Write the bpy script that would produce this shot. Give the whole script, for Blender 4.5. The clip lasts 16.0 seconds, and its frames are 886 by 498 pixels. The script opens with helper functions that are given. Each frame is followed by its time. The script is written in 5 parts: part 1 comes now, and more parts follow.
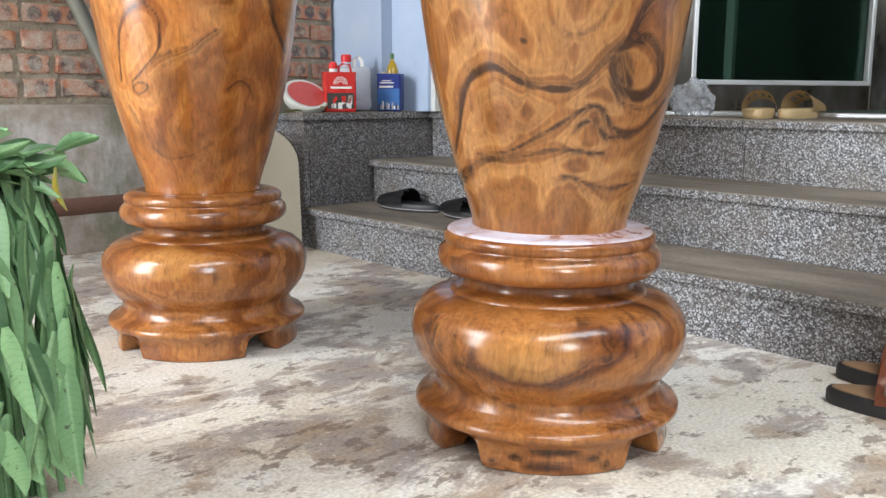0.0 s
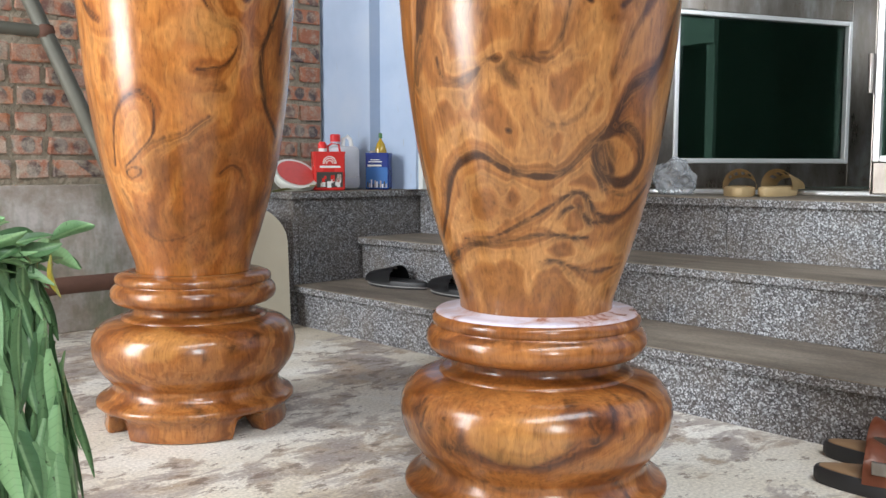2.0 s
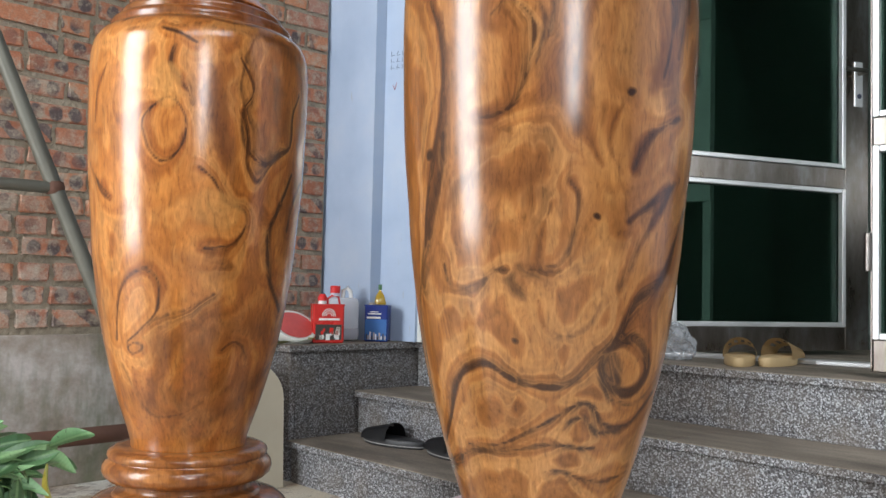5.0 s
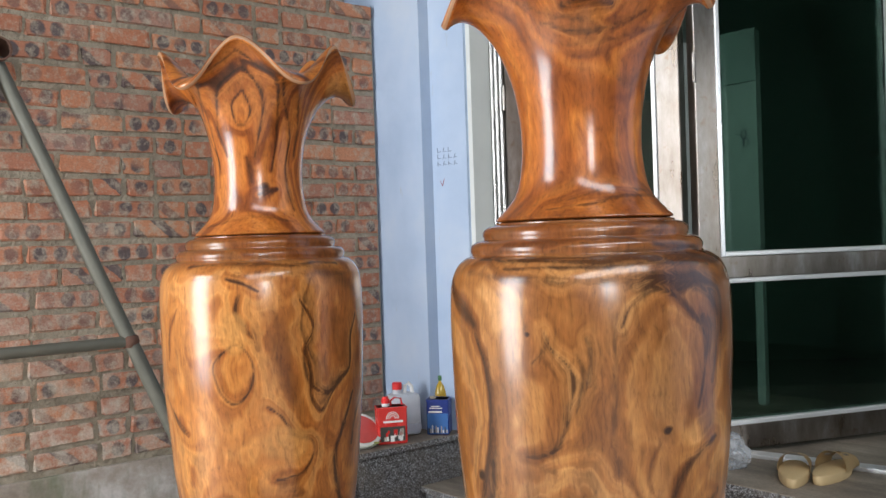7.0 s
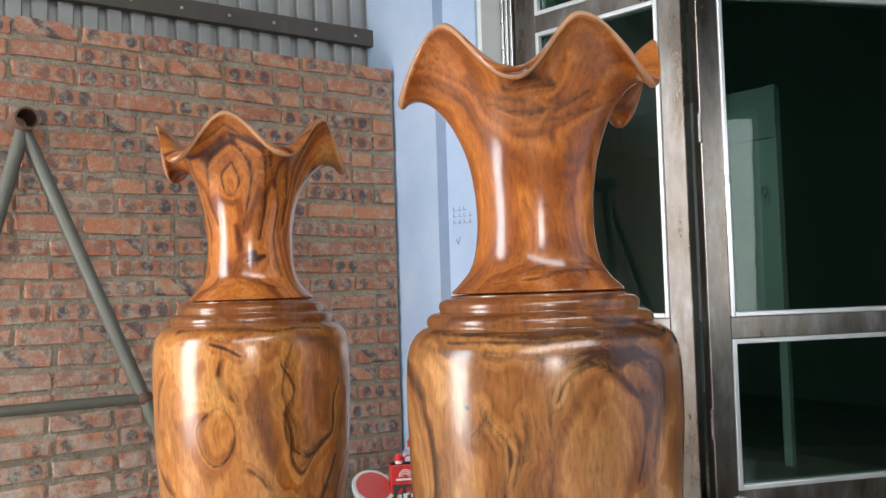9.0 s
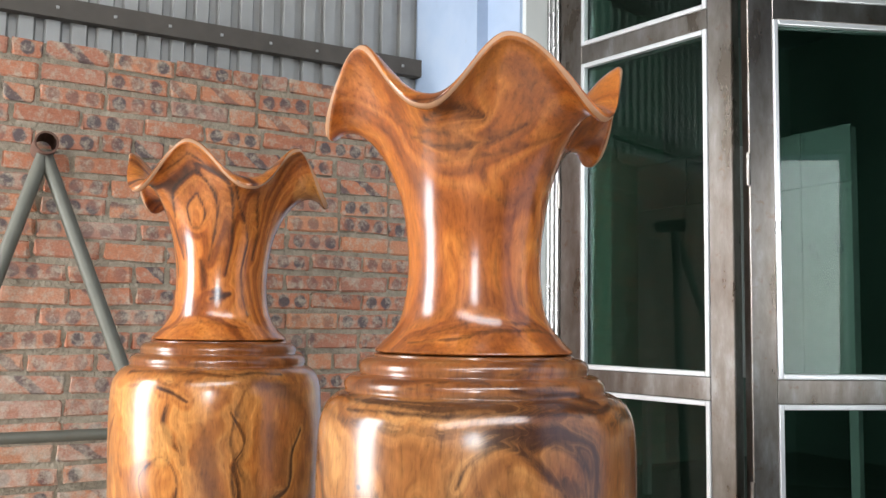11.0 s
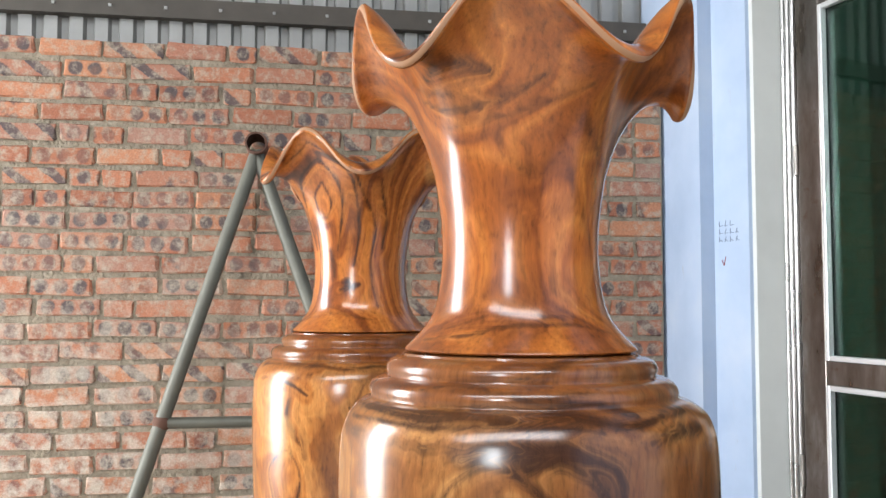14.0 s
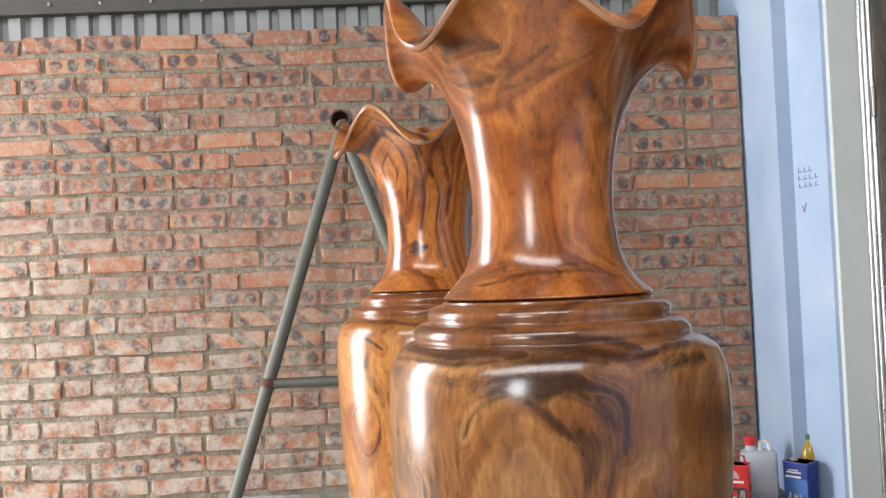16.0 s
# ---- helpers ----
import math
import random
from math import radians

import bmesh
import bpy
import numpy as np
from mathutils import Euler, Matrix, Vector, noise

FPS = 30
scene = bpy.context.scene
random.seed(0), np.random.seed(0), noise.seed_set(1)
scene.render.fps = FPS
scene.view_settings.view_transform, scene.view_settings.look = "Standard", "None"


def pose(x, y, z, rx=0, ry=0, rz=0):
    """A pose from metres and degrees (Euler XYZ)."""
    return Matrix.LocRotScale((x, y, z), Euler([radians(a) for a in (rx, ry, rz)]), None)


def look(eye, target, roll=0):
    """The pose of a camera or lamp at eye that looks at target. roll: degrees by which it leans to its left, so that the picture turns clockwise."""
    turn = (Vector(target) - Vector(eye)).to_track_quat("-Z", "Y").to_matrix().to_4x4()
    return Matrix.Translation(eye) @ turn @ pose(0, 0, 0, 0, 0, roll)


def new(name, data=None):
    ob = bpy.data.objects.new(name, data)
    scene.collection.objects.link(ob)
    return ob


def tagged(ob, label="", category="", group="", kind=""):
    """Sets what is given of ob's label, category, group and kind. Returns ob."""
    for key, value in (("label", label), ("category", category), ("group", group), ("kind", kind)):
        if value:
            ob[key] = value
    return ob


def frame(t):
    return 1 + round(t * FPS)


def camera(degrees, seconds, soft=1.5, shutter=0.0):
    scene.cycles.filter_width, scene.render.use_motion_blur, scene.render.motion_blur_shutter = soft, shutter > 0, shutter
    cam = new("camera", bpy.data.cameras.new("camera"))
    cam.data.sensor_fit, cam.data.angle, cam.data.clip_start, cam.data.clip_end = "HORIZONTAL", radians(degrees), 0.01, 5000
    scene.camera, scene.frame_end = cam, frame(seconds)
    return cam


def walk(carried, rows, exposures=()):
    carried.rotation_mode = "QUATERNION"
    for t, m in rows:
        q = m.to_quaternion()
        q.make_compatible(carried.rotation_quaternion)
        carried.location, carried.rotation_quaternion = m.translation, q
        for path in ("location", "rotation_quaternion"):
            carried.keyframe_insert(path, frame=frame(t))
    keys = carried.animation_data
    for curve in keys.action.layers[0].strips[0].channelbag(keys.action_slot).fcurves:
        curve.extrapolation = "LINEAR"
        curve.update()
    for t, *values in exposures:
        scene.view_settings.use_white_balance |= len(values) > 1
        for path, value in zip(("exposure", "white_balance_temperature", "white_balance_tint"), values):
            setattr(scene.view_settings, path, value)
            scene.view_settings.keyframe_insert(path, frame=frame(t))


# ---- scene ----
cam = camera(52.6, 16.0)
PATH = [
    (0, (0.031, 0.146, 0.539), (1.353, 1.609, 0.198), 0.2),
    (0.5, (0.022, 0.141, 0.547), (1.357, 1.602, 0.264), 0.4),
    (1, (0.016, 0.13, 0.559), (1.36, 1.593, 0.33), 0.3),
    (1.5, (0.017, 0.127, 0.56), (1.368, 1.588, 0.359), 0.1),
    (2, (0.016, 0.131, 0.559), (1.372, 1.591, 0.377), -0.0),
    (2.5, (0.014, 0.133, 0.556), (1.366, 1.6, 0.413), -0.4),
    (3, (0.0, 0.137, 0.563), (1.343, 1.617, 0.478), 0.4),
    (3.5, (-0.003, 0.132, 0.591), (1.352, 1.603, 0.588), 1.6),
    (3.7, (-0.007, 0.13, 0.605), (1.355, 1.594, 0.644), 2.0),
    (5.8, (0.013, 0.154, 0.859), (1.39, 1.602, 0.947), 0.8),
    (6, (0.003, 0.148, 0.961), (1.383, 1.596, 1.002), -0.1),
    (6.5, (-0.031, 0.099, 1.17), (1.307, 1.585, 1.149), -1.0),
    (7, (-0.057, 0.055, 1.241), (1.216, 1.597, 1.223), -1.9),
    (7.5, (-0.049, 0.008, 1.256), (1.2, 1.57, 1.28), -2.7),
    (8, (-0.009, -0.041, 1.257), (1.148, 1.589, 1.312), -0.9),
    (8.5, (0.038, -0.086, 1.277), (1.177, 1.555, 1.376), -1.8),
    (9, (0.056, -0.088, 1.278), (1.227, 1.531, 1.369), -1.8),
    (9.2, (0.081, -0.065, 1.282), (1.251, 1.553, 1.389), -1.2),
    (11.5, (0.471, -0.091, 1.314), (1.392, 1.677, 1.462), -0.0),
    (12, (0.547, -0.086, 1.313), (1.455, 1.693, 1.429), -1.3),
    (12.5, (0.642, -0.029, 1.326), (1.483, 1.78, 1.472), 0.8),
    (13, (0.689, -0.007, 1.329), (1.42, 1.847, 1.489), 0.3),
    (13.5, (0.733, -0.018, 1.328), (1.267, 1.905, 1.444), -1.6),
    (14, (0.815, -0.052, 1.327), (1.129, 1.919, 1.451), 0.1),
    (14.5, (0.884, -0.104, 1.324), (1.05, 1.885, 1.451), 0.1),
    (15, (0.923, -0.14, 1.33), (1.032, 1.85, 1.488), -1.3),
    (15.5, (0.928, -0.157, 1.323), (1.057, 1.835, 1.443), -2.2),
    (16, (0.909, -0.201, 1.309), (0.973, 1.797, 1.361), -2.5),
]
walk(cam, [(t, look(eye, target, roll)) for t, eye, target, roll in PATH], exposures=[(0.0, 0.06), (3.5, -0.16), (6.0, -0.24), (9.0, -0.20), (11.5, 0.24), (14.0, 0.16), (15.0, -0.06), (16.0, -0.04)])

# ---- light ----
world = bpy.data.worlds.new("sky")
scene.world = world
world.use_nodes = True
wn = world.node_tree.nodes
sky = wn.new("ShaderNodeTexSky")
sky.sky_type, sky.sun_disc = "NISHITA", False
sky.sun_elevation, sky.sun_rotation = radians(50), radians(240)
wn["Background"].inputs["Strength"].default_value = 0.12
world.node_tree.links.new(sky.outputs[0], wn["Background"].inputs["Color"])
sun_data = bpy.data.lights.new("sun", "SUN")
sun_data.energy, sun_data.angle, sun_data.color = 1.0, radians(12), (1.0, 0.95, 0.88)
sun = new("sun", sun_data)
sun.matrix_world = look((0, 0, 20), (12, 7, 0))


def opening_light(name, eye, target, wide, high, watts, colour=(0.93, 0.97, 1.0)):
    d = bpy.data.lights.new(name, "AREA")
    d.shape, d.size, d.size_y, d.energy, d.color = "RECTANGLE", wide, high, watts, colour
    ob = new(name, d)
    ob.matrix_world = look(eye, target)
    return ob


opening_light("daylight_west", (-2.66, 2.52, 1.7), (0.4, 2.6, 0.9), 1.25, 3.0, 235)
opening_light("daylight_southwest", (-1.95, -4.12, 2.60), (0.8, 1.2, 1.0), 0.95, 2.1, 150)
opening_light("daylight_roof_gap", (-0.2, -1.3, 3.74), (-0.2, -1.2, 0.0), 4.0, 1.1, 165)
# Added fill lamp that brightens the room; its source is made up.
opening_light("room_fill", (3.05, -0.56, 1.65), (3.9, 4.2, 1.4), 0.40, 1.2, 10.0)
opening_light("daylight_room_slit", (4.4, -0.56, 1.36), (3.7, 4.2, 1.5), 0.18, 0.24, 1.5)

# ---- materials ----
class Nodes:
    """Short hand for one material's node tree."""

    def __init__(self, name):
        self.mat = bpy.data.materials.new(name)
        self.mat.use_nodes = True
        self.tree = self.mat.node_tree
        self.bsdf = self.tree.nodes["Principled BSDF"]
        self.coord = self.tree.nodes.new("ShaderNodeTexCoord")

    def node(self, kind, **settings):
        n = self.tree.nodes.new("ShaderNode" + kind)
        for key, value in settings.items():
            if key == "operation":
                n.operation = value
            elif key == "blend":
                n.blend_type = value
        return n

    def put(self, value, socket):
        if isinstance(value, (int, float)):
            socket.default_value = value
        elif isinstance(value, (tuple, list)):
            socket.default_value = (*value, 1.0) if socket.type == "RGBA" and len(value) == 3 else value
        else:
            self.tree.links.new(value, socket)

    def math(self, op, a, b=0.0, clamp=False):
        n = self.node("Math", operation=op)
        n.use_clamp = clamp
        self.put(a, n.inputs[0]), self.put(b, n.inputs[1])
        return n.outputs[0]

    def vec(self, op, a, b):
        n = self.node("VectorMath", operation=op)
        self.put(a, n.inputs[0]), self.put(b, n.inputs[1])
        return n.outputs["Value"] if op in ("DISTANCE", "LENGTH", "DOT_PRODUCT") else n.outputs[0]

    def noise(self, vector, scale, detail=3.0, rough=0.55, distort=0.0, colour=False):
        n = self.node("TexNoise")
        self.put(vector, n.inputs["Vector"])
        n.inputs["Scale"].default_value, n.inputs["Detail"].default_value = scale, detail
        n.inputs["Roughness"].default_value, n.inputs["Distortion"].default_value = rough, distort
        return n.outputs["Color" if colour else "Fac"]

    def cells(self, vector, scale, colour=True):
        n = self.node("TexVoronoi")
        self.put(vector, n.inputs["Vector"])
        n.inputs["Scale"].default_value = scale
        return n.outputs["Color" if colour else "Distance"]

    def ramp(self, value, stops):
        n = self.node("ValToRGB")
        self.put(value, n.inputs[0])
        band = n.color_ramp
        while len(band.elements) < len(stops):
            band.elements.new(0.5)
        for e, (at, c) in zip(band.elements, stops):
            e.position = at
            e.color = (c, c, c, 1) if isinstance(c, (int, float)) else (*c, 1)
        return n.outputs[0]

    def mix(self, fac, a, b, blend="MIX"):
        n = self.node("MixRGB", blend=blend)
        self.put(fac, n.inputs[0]), self.put(a, n.inputs[1]), self.put(b, n.inputs[2])
        return n.outputs[0]

    def bump(self, height, strength, distance):
        n = self.node("Bump")
        self.put(height, n.inputs["Height"])
        n.inputs["Strength"].default_value, n.inputs["Distance"].default_value = strength, distance
        self.tree.links.new(n.outputs[0], self.bsdf.inputs["Normal"])

    def done(self, colour, rough, metal=0.0, coat=0.0, coat_rough=0.05):
        self.put(colour, self.bsdf.inputs["Base Color"])
        self.put(rough, self.bsdf.inputs["Roughness"])
        self.put(metal, self.bsdf.inputs["Metallic"])
        self.put(coat, self.bsdf.inputs["Coat Weight"])
        self.put(coat_rough, self.bsdf.inputs["Coat Roughness"])
        return self.mat


def scaled(m, vector, x, y, z):
    return m.vec("MULTIPLY", vector, (x, y, z))


def plain(name, colour, rough=0.5, metal=0.0, vary=0.12, scale=30.0, bump=0.0, coat=0.0):
    """A paint, plastic or metal with faint mottling at two scales."""
    m = Nodes(name)
    v = m.coord.outputs["Object"]
    a = m.noise(v, scale, 4)
    b = m.noise(v, scale * 0.15, 2)
    k = m.math("ADD", m.math("MULTIPLY", a, vary), m.math("MULTIPLY", b, vary))
    k = m.math("ADD", k, 1.0 - vary)
    c = m.mix(1.0, colour, k, "MULTIPLY")
    if bump:
        m.bump(a, 0.4, bump)
    r = m.math("ADD", m.math("MULTIPLY", b, 0.2), max(rough - 0.1, 0.02))
    return m.done(c, r, metal, coat)


def wood_material(name, shift, facing, freq, swirl, stops, knots=(), pale=(), figure=4.0, stretch=0.5, smoky=0.5, ripple=0.8, veined=False, collar=False):
    """Lacquered tropical hardwood: growth layers cut through by the turned form, smoky heartwood, fibres and knots."""
    m = Nodes(name)
    v = m.coord.outputs["Object"]
    out = (math.cos(radians(facing)), math.sin(radians(facing)), 0.0)
    low = m.noise(m.vec("ADD", scaled(m, v, 1.0, 1.0, stretch), shift), figure, 1.5, 0.42, 0.5)
    fine = m.noise(m.vec("ADD", scaled(m, v, 1.0, 1.0, stretch), shift), figure * 5.0, 2.0, 0.5, 0.3)
    layer = m.math("ADD", m.math("MULTIPLY", m.vec("DOT_PRODUCT", v, out), freq), m.math("MULTIPLY", low, swirl))
    layer = m.math("ADD", layer, m.math("MULTIPLY", fine, ripple))
    drawn = None
    if veined:
        drawn, halo = m.node("Attribute"), m.node("Attribute")
        drawn.attribute_name, halo.attribute_name = "vein", "halo"
        drawn, halo = drawn.outputs["Fac"], halo.outputs["Fac"]
        layer = m.math("ADD", layer, m.math("MULTIPLY", halo, 1.5))
    along = m.node("CombineXYZ")
    m.put(layer, along.inputs[0]), m.put(m.math("MULTIPLY", fine, 0.5), along.inputs[1])
    growth = m.noise(along.outputs[0], 1.0, 2.0, 0.5)
    hair = m.noise(along.outputs[0], 6.0, 2.0, 0.6)
    colour = m.ramp(growth, stops)
    colour = m.mix(0.22, colour, m.ramp(hair, [(0.30, 0.5), (0.52, 1.0), (0.72, 1.2)]), "MULTIPLY")
    smoke = m.noise(m.vec("ADD", scaled(m, v, 1.0, 1.0, stretch), (8.0, 3.0 + shift[0], 1.0)), figure * 1.7, 3.0, 0.52, 1.2)
    smoke = m.math("MULTIPLY", m.ramp(smoke, [(0.43, 0.0), (0.53, 0.5), (0.66, 1.0)]), smoky)
    dark = smoke
    if veined:
        stain = m.node("Attribute")
        stain.attribute_name = "stain"
        cloudy = m.math("MULTIPLY", stain.outputs["Fac"], m.ramp(low, [(0.30, 1.15), (0.68, 0.85)]), True)
        colour = m.mix(m.math("MULTIPLY", cloudy, 0.9), colour, m.mix(0.75, (0.112, 0.034, 0.0085), m.ramp(growth, [(0.34, 0.55), (0.50, 1.15), (0.66, 0.65)]), "MULTIPLY"))
        ragged = m.math("ADD", drawn, m.math("MULTIPLY", m.math("SUBTRACT", m.noise(scaled(m, v, 40.0, 40.0, 18.0), 1.0, 4, 0.65), 0.5), m.math("MULTIPLY", m.ramp(drawn, [(0.0, 0.0), (0.3, 1.0)]), 0.5)))
        dark = m.math("MAXIMUM", smoke, m.ramp(ragged, [(0.03, 0.0), (0.35, 0.42), (0.80, 0.97)]))
    dark = m.math("MULTIPLY", dark, m.ramp(hair, [(0.34, 1.25), (0.50, 1.05), (0.66, 0.70)]), True)
    colour = m.mix(m.math("MULTIPLY", dark, 0.92), colour, m.ramp(dark, [(0.20, (0.155, 0.045, 0.011)), (0.68, (0.030, 0.0095, 0.004))]))
    if collar:
        tall_at = m.node("SeparateXYZ")
        m.put(v, tall_at.inputs[0])
        crown = m.math("MULTIPLY", m.math("SUBTRACT", tall_at.outputs[2], 1.185), 30.0, True)
        colour = m.mix(m.math("MULTIPLY", crown, m.math("SUBTRACT", 0.85, m.math("MULTIPLY", dark, 0.7))), colour, m.ramp(growth, [(0.36, (0.055, 0.015, 0.005)), (0.48, (0.175, 0.047, 0.011)), (0.60, (0.090, 0.025, 0.007))]))
    for at, size, tall in pale:
        d = m.vec("LENGTH", scaled(m, m.vec("SUBTRACT", bent_to(m, v), at), 1 / size, 1 / size, 1 / tall), (0, 0, 0))
        hue = m.mix(m.ramp(m.math("SINE", m.math("MULTIPLY", d, 16.0)), [(0.0, 0.0), (1.0, 0.30)]), (0.50, 0.235, 0.066), (0.30, 0.115, 0.027))
        colour = m.mix(m.ramp(d, [(0.30, 0.70), (0.85, 0.45), (1.10, 0.0)]), colour, hue)
    fleck = m.noise(m.vec("ADD", scaled(m, v, 150.0, 150.0, 26.0), m.vec("MULTIPLY", m.noise(v, 9.0, 2.0, colour=True), (6.0, 6.0, 6.0))), 1.0, 3, 0.6)
    colour = m.mix(0.68, colour, m.ramp(fleck, [(0.28, 0.45), (0.46, 0.95), (0.56, 1.05), (0.75, 1.5)]), "MULTIPLY")
    pores = m.noise(scaled(m, v, 420.0, 420.0, 60.0), 1.0, 2, 0.5)
    colour = m.mix(0.35, colour, m.ramp(pores, [(0.30, 0.45), (0.44, 1.0)]), "MULTIPLY")
    for at, size in knots:
        d = m.math("DIVIDE", m.vec("DISTANCE", bent_to(m, v), at), size)
        colour = m.mix(m.ramp(d, [(0.55, 0.95), (0.95, 0.35), (1.0, 0.0)]), colour, (0.018, 0.006, 0.003))
    m.bump(pores, 0.05, 0.0006)
    m.bsdf.inputs["Specular IOR Level"].default_value = 0.12
    rough = m.math("ADD", m.math("MULTIPLY", fleck, 0.25), 0.28)
    return m.done(colour, rough, 0.0, 1.0, m.math("ADD", m.math("MULTIPLY", m.noise(v, 9.0, 3), 0.22), 0.075))


def bent_to(m, v):
    """A slight wobble for the outline of knots."""
    slow = m.vec("MULTIPLY", m.vec("SUBTRACT", m.noise(v, 10.0, 1.0, colour=True), (0.5, 0.5, 0.5)), (0.045, 0.045, 0.045))
    quick = m.vec("MULTIPLY", m.vec("SUBTRACT", m.noise(v, 30.0, 2.0, colour=True), (0.5, 0.5, 0.5)), (0.012, 0.012, 0.012))
    return m.vec("ADD", v, m.vec("ADD", slow, quick))


def granite_material():
    m = Nodes("speckled_granite")
    v = m.coord.outputs["Object"]
    c = m.cells(m.vec("ADD", v, m.vec("MULTIPLY", m.noise(v, 90.0, 2, colour=True), (0.002, 0.002, 0.002))), 300.0)
    g = m.node("RGBToBW")
    m.put(c, g.inputs[0])
    grains = m.ramp(g.outputs[0], [(0.20, (0.030, 0.028, 0.030)), (0.40, (0.085, 0.080, 0.083)), (0.56, (0.145, 0.140, 0.142)), (0.70, (0.29, 0.305, 0.325)), (0.82, (0.50, 0.51, 0.53))])
    grains = m.mix(0.45, grains, m.ramp(m.noise(v, 320.0, 2), [(0.3, 0.55), (0.7, 1.5)]), "MULTIPLY")
    dirt = m.noise(v, 7.0, 5, 0.65)
    col = m.mix(m.ramp(dirt, [(0.42, 0.0), (0.68, 0.5)]), grains, (0.15, 0.12, 0.09))
    return m.done(col, m.math("ADD", m.math("MULTIPLY", dirt, 0.35), 0.25))


def tread_material():
    m = Nodes("worn_tread")
    v = m.coord.outputs["Object"]
    a = m.noise(scaled(m, v, 9.0, 2.5, 9.0), 1.0, 5, 0.65)
    g = m.noise(v, 160.0, 2)
    col = m.ramp(a, [(0.30, (0.105, 0.085, 0.066)), (0.5, (0.20, 0.165, 0.130)), (0.7, (0.32, 0.27, 0.215))])
    col = m.mix(0.5, col, m.ramp(g, [(0.3, 0.6), (0.7, 1.3)]), "MULTIPLY")
    m.bump(g, 0.2, 0.001)
    return m.done(col, 0.62)


def concrete_material():
    """Pale scum over worn brown cement, flaked at the edges."""
    m = Nodes("stained_concrete")
    v = m.coord.outputs["Object"]
    big = m.noise(v, 1.3, 4, 0.6)
    broad = m.noise(m.vec("ADD", v, (5.0, 2.0, 0.0)), 2.2, 4, 0.6, 0.4)
    mid = m.noise(scaled(m, v, 5.0, 8.0, 5.0), 1.0, 8, 0.72, 0.5)
    fine = m.noise(v, 150.0, 3)
    col = m.ramp(big, [(0.34, (0.58, 0.51, 0.40)), (0.50, (0.70, 0.65, 0.56)), (0.64, (0.78, 0.75, 0.69))])
    col = m.mix(m.ramp(m.noise(v, 4.0, 6, 0.7), [(0.50, 0.0), (0.60, 0.6)]), col, (0.79, 0.77, 0.72))
    bare = m.math("ADD", mid, m.math("MULTIPLY", m.math("SUBTRACT", broad, 0.5), 0.85))
    col = m.mix(m.ramp(bare, [(0.49, 0.0), (0.515, 0.45), (0.56, 0.74), (0.70, 0.88)]), col, m.ramp(m.noise(v, 9.0, 4, 0.6), [(0.38, (0.34, 0.24, 0.155)), (0.52, (0.30, 0.245, 0.215)), (0.64, (0.25, 0.205, 0.20))]))
    flake = m.math("ADD", m.noise(scaled(m, v, 15.0, 24.0, 15.0), 1.0, 5, 0.7), m.math("MULTIPLY", m.math("SUBTRACT", broad, 0.5), 0.35))
    col = m.mix(m.ramp(flake, [(0.575, 0.0), (0.60, 0.7)]), col, (0.17, 0.12, 0.09))
    col = m.mix(m.ramp(m.noise(v, 60.0, 4, 0.75), [(0.62, 0.0), (0.68, 0.6)]), col, (0.20, 0.145, 0.105))
    col = m.mix(m.ramp(m.noise(m.vec("ADD", v, (3.0, 8.0, 0.0)), 75.0, 4, 0.7), [(0.63, 0.0), (0.68, 0.7)]), col, (0.80, 0.78, 0.74))
    col = m.mix(0.6, col, m.ramp(fine, [(0.3, 0.6), (0.7, 1.3)]), "MULTIPLY")
    m.bump(m.math("ADD", m.math("MULTIPLY", bare, -2.0), fine), 0.35, 0.0025)
    return m.done(col, m.math("ADD", m.math("MULTIPLY", big, 0.3), 0.40))


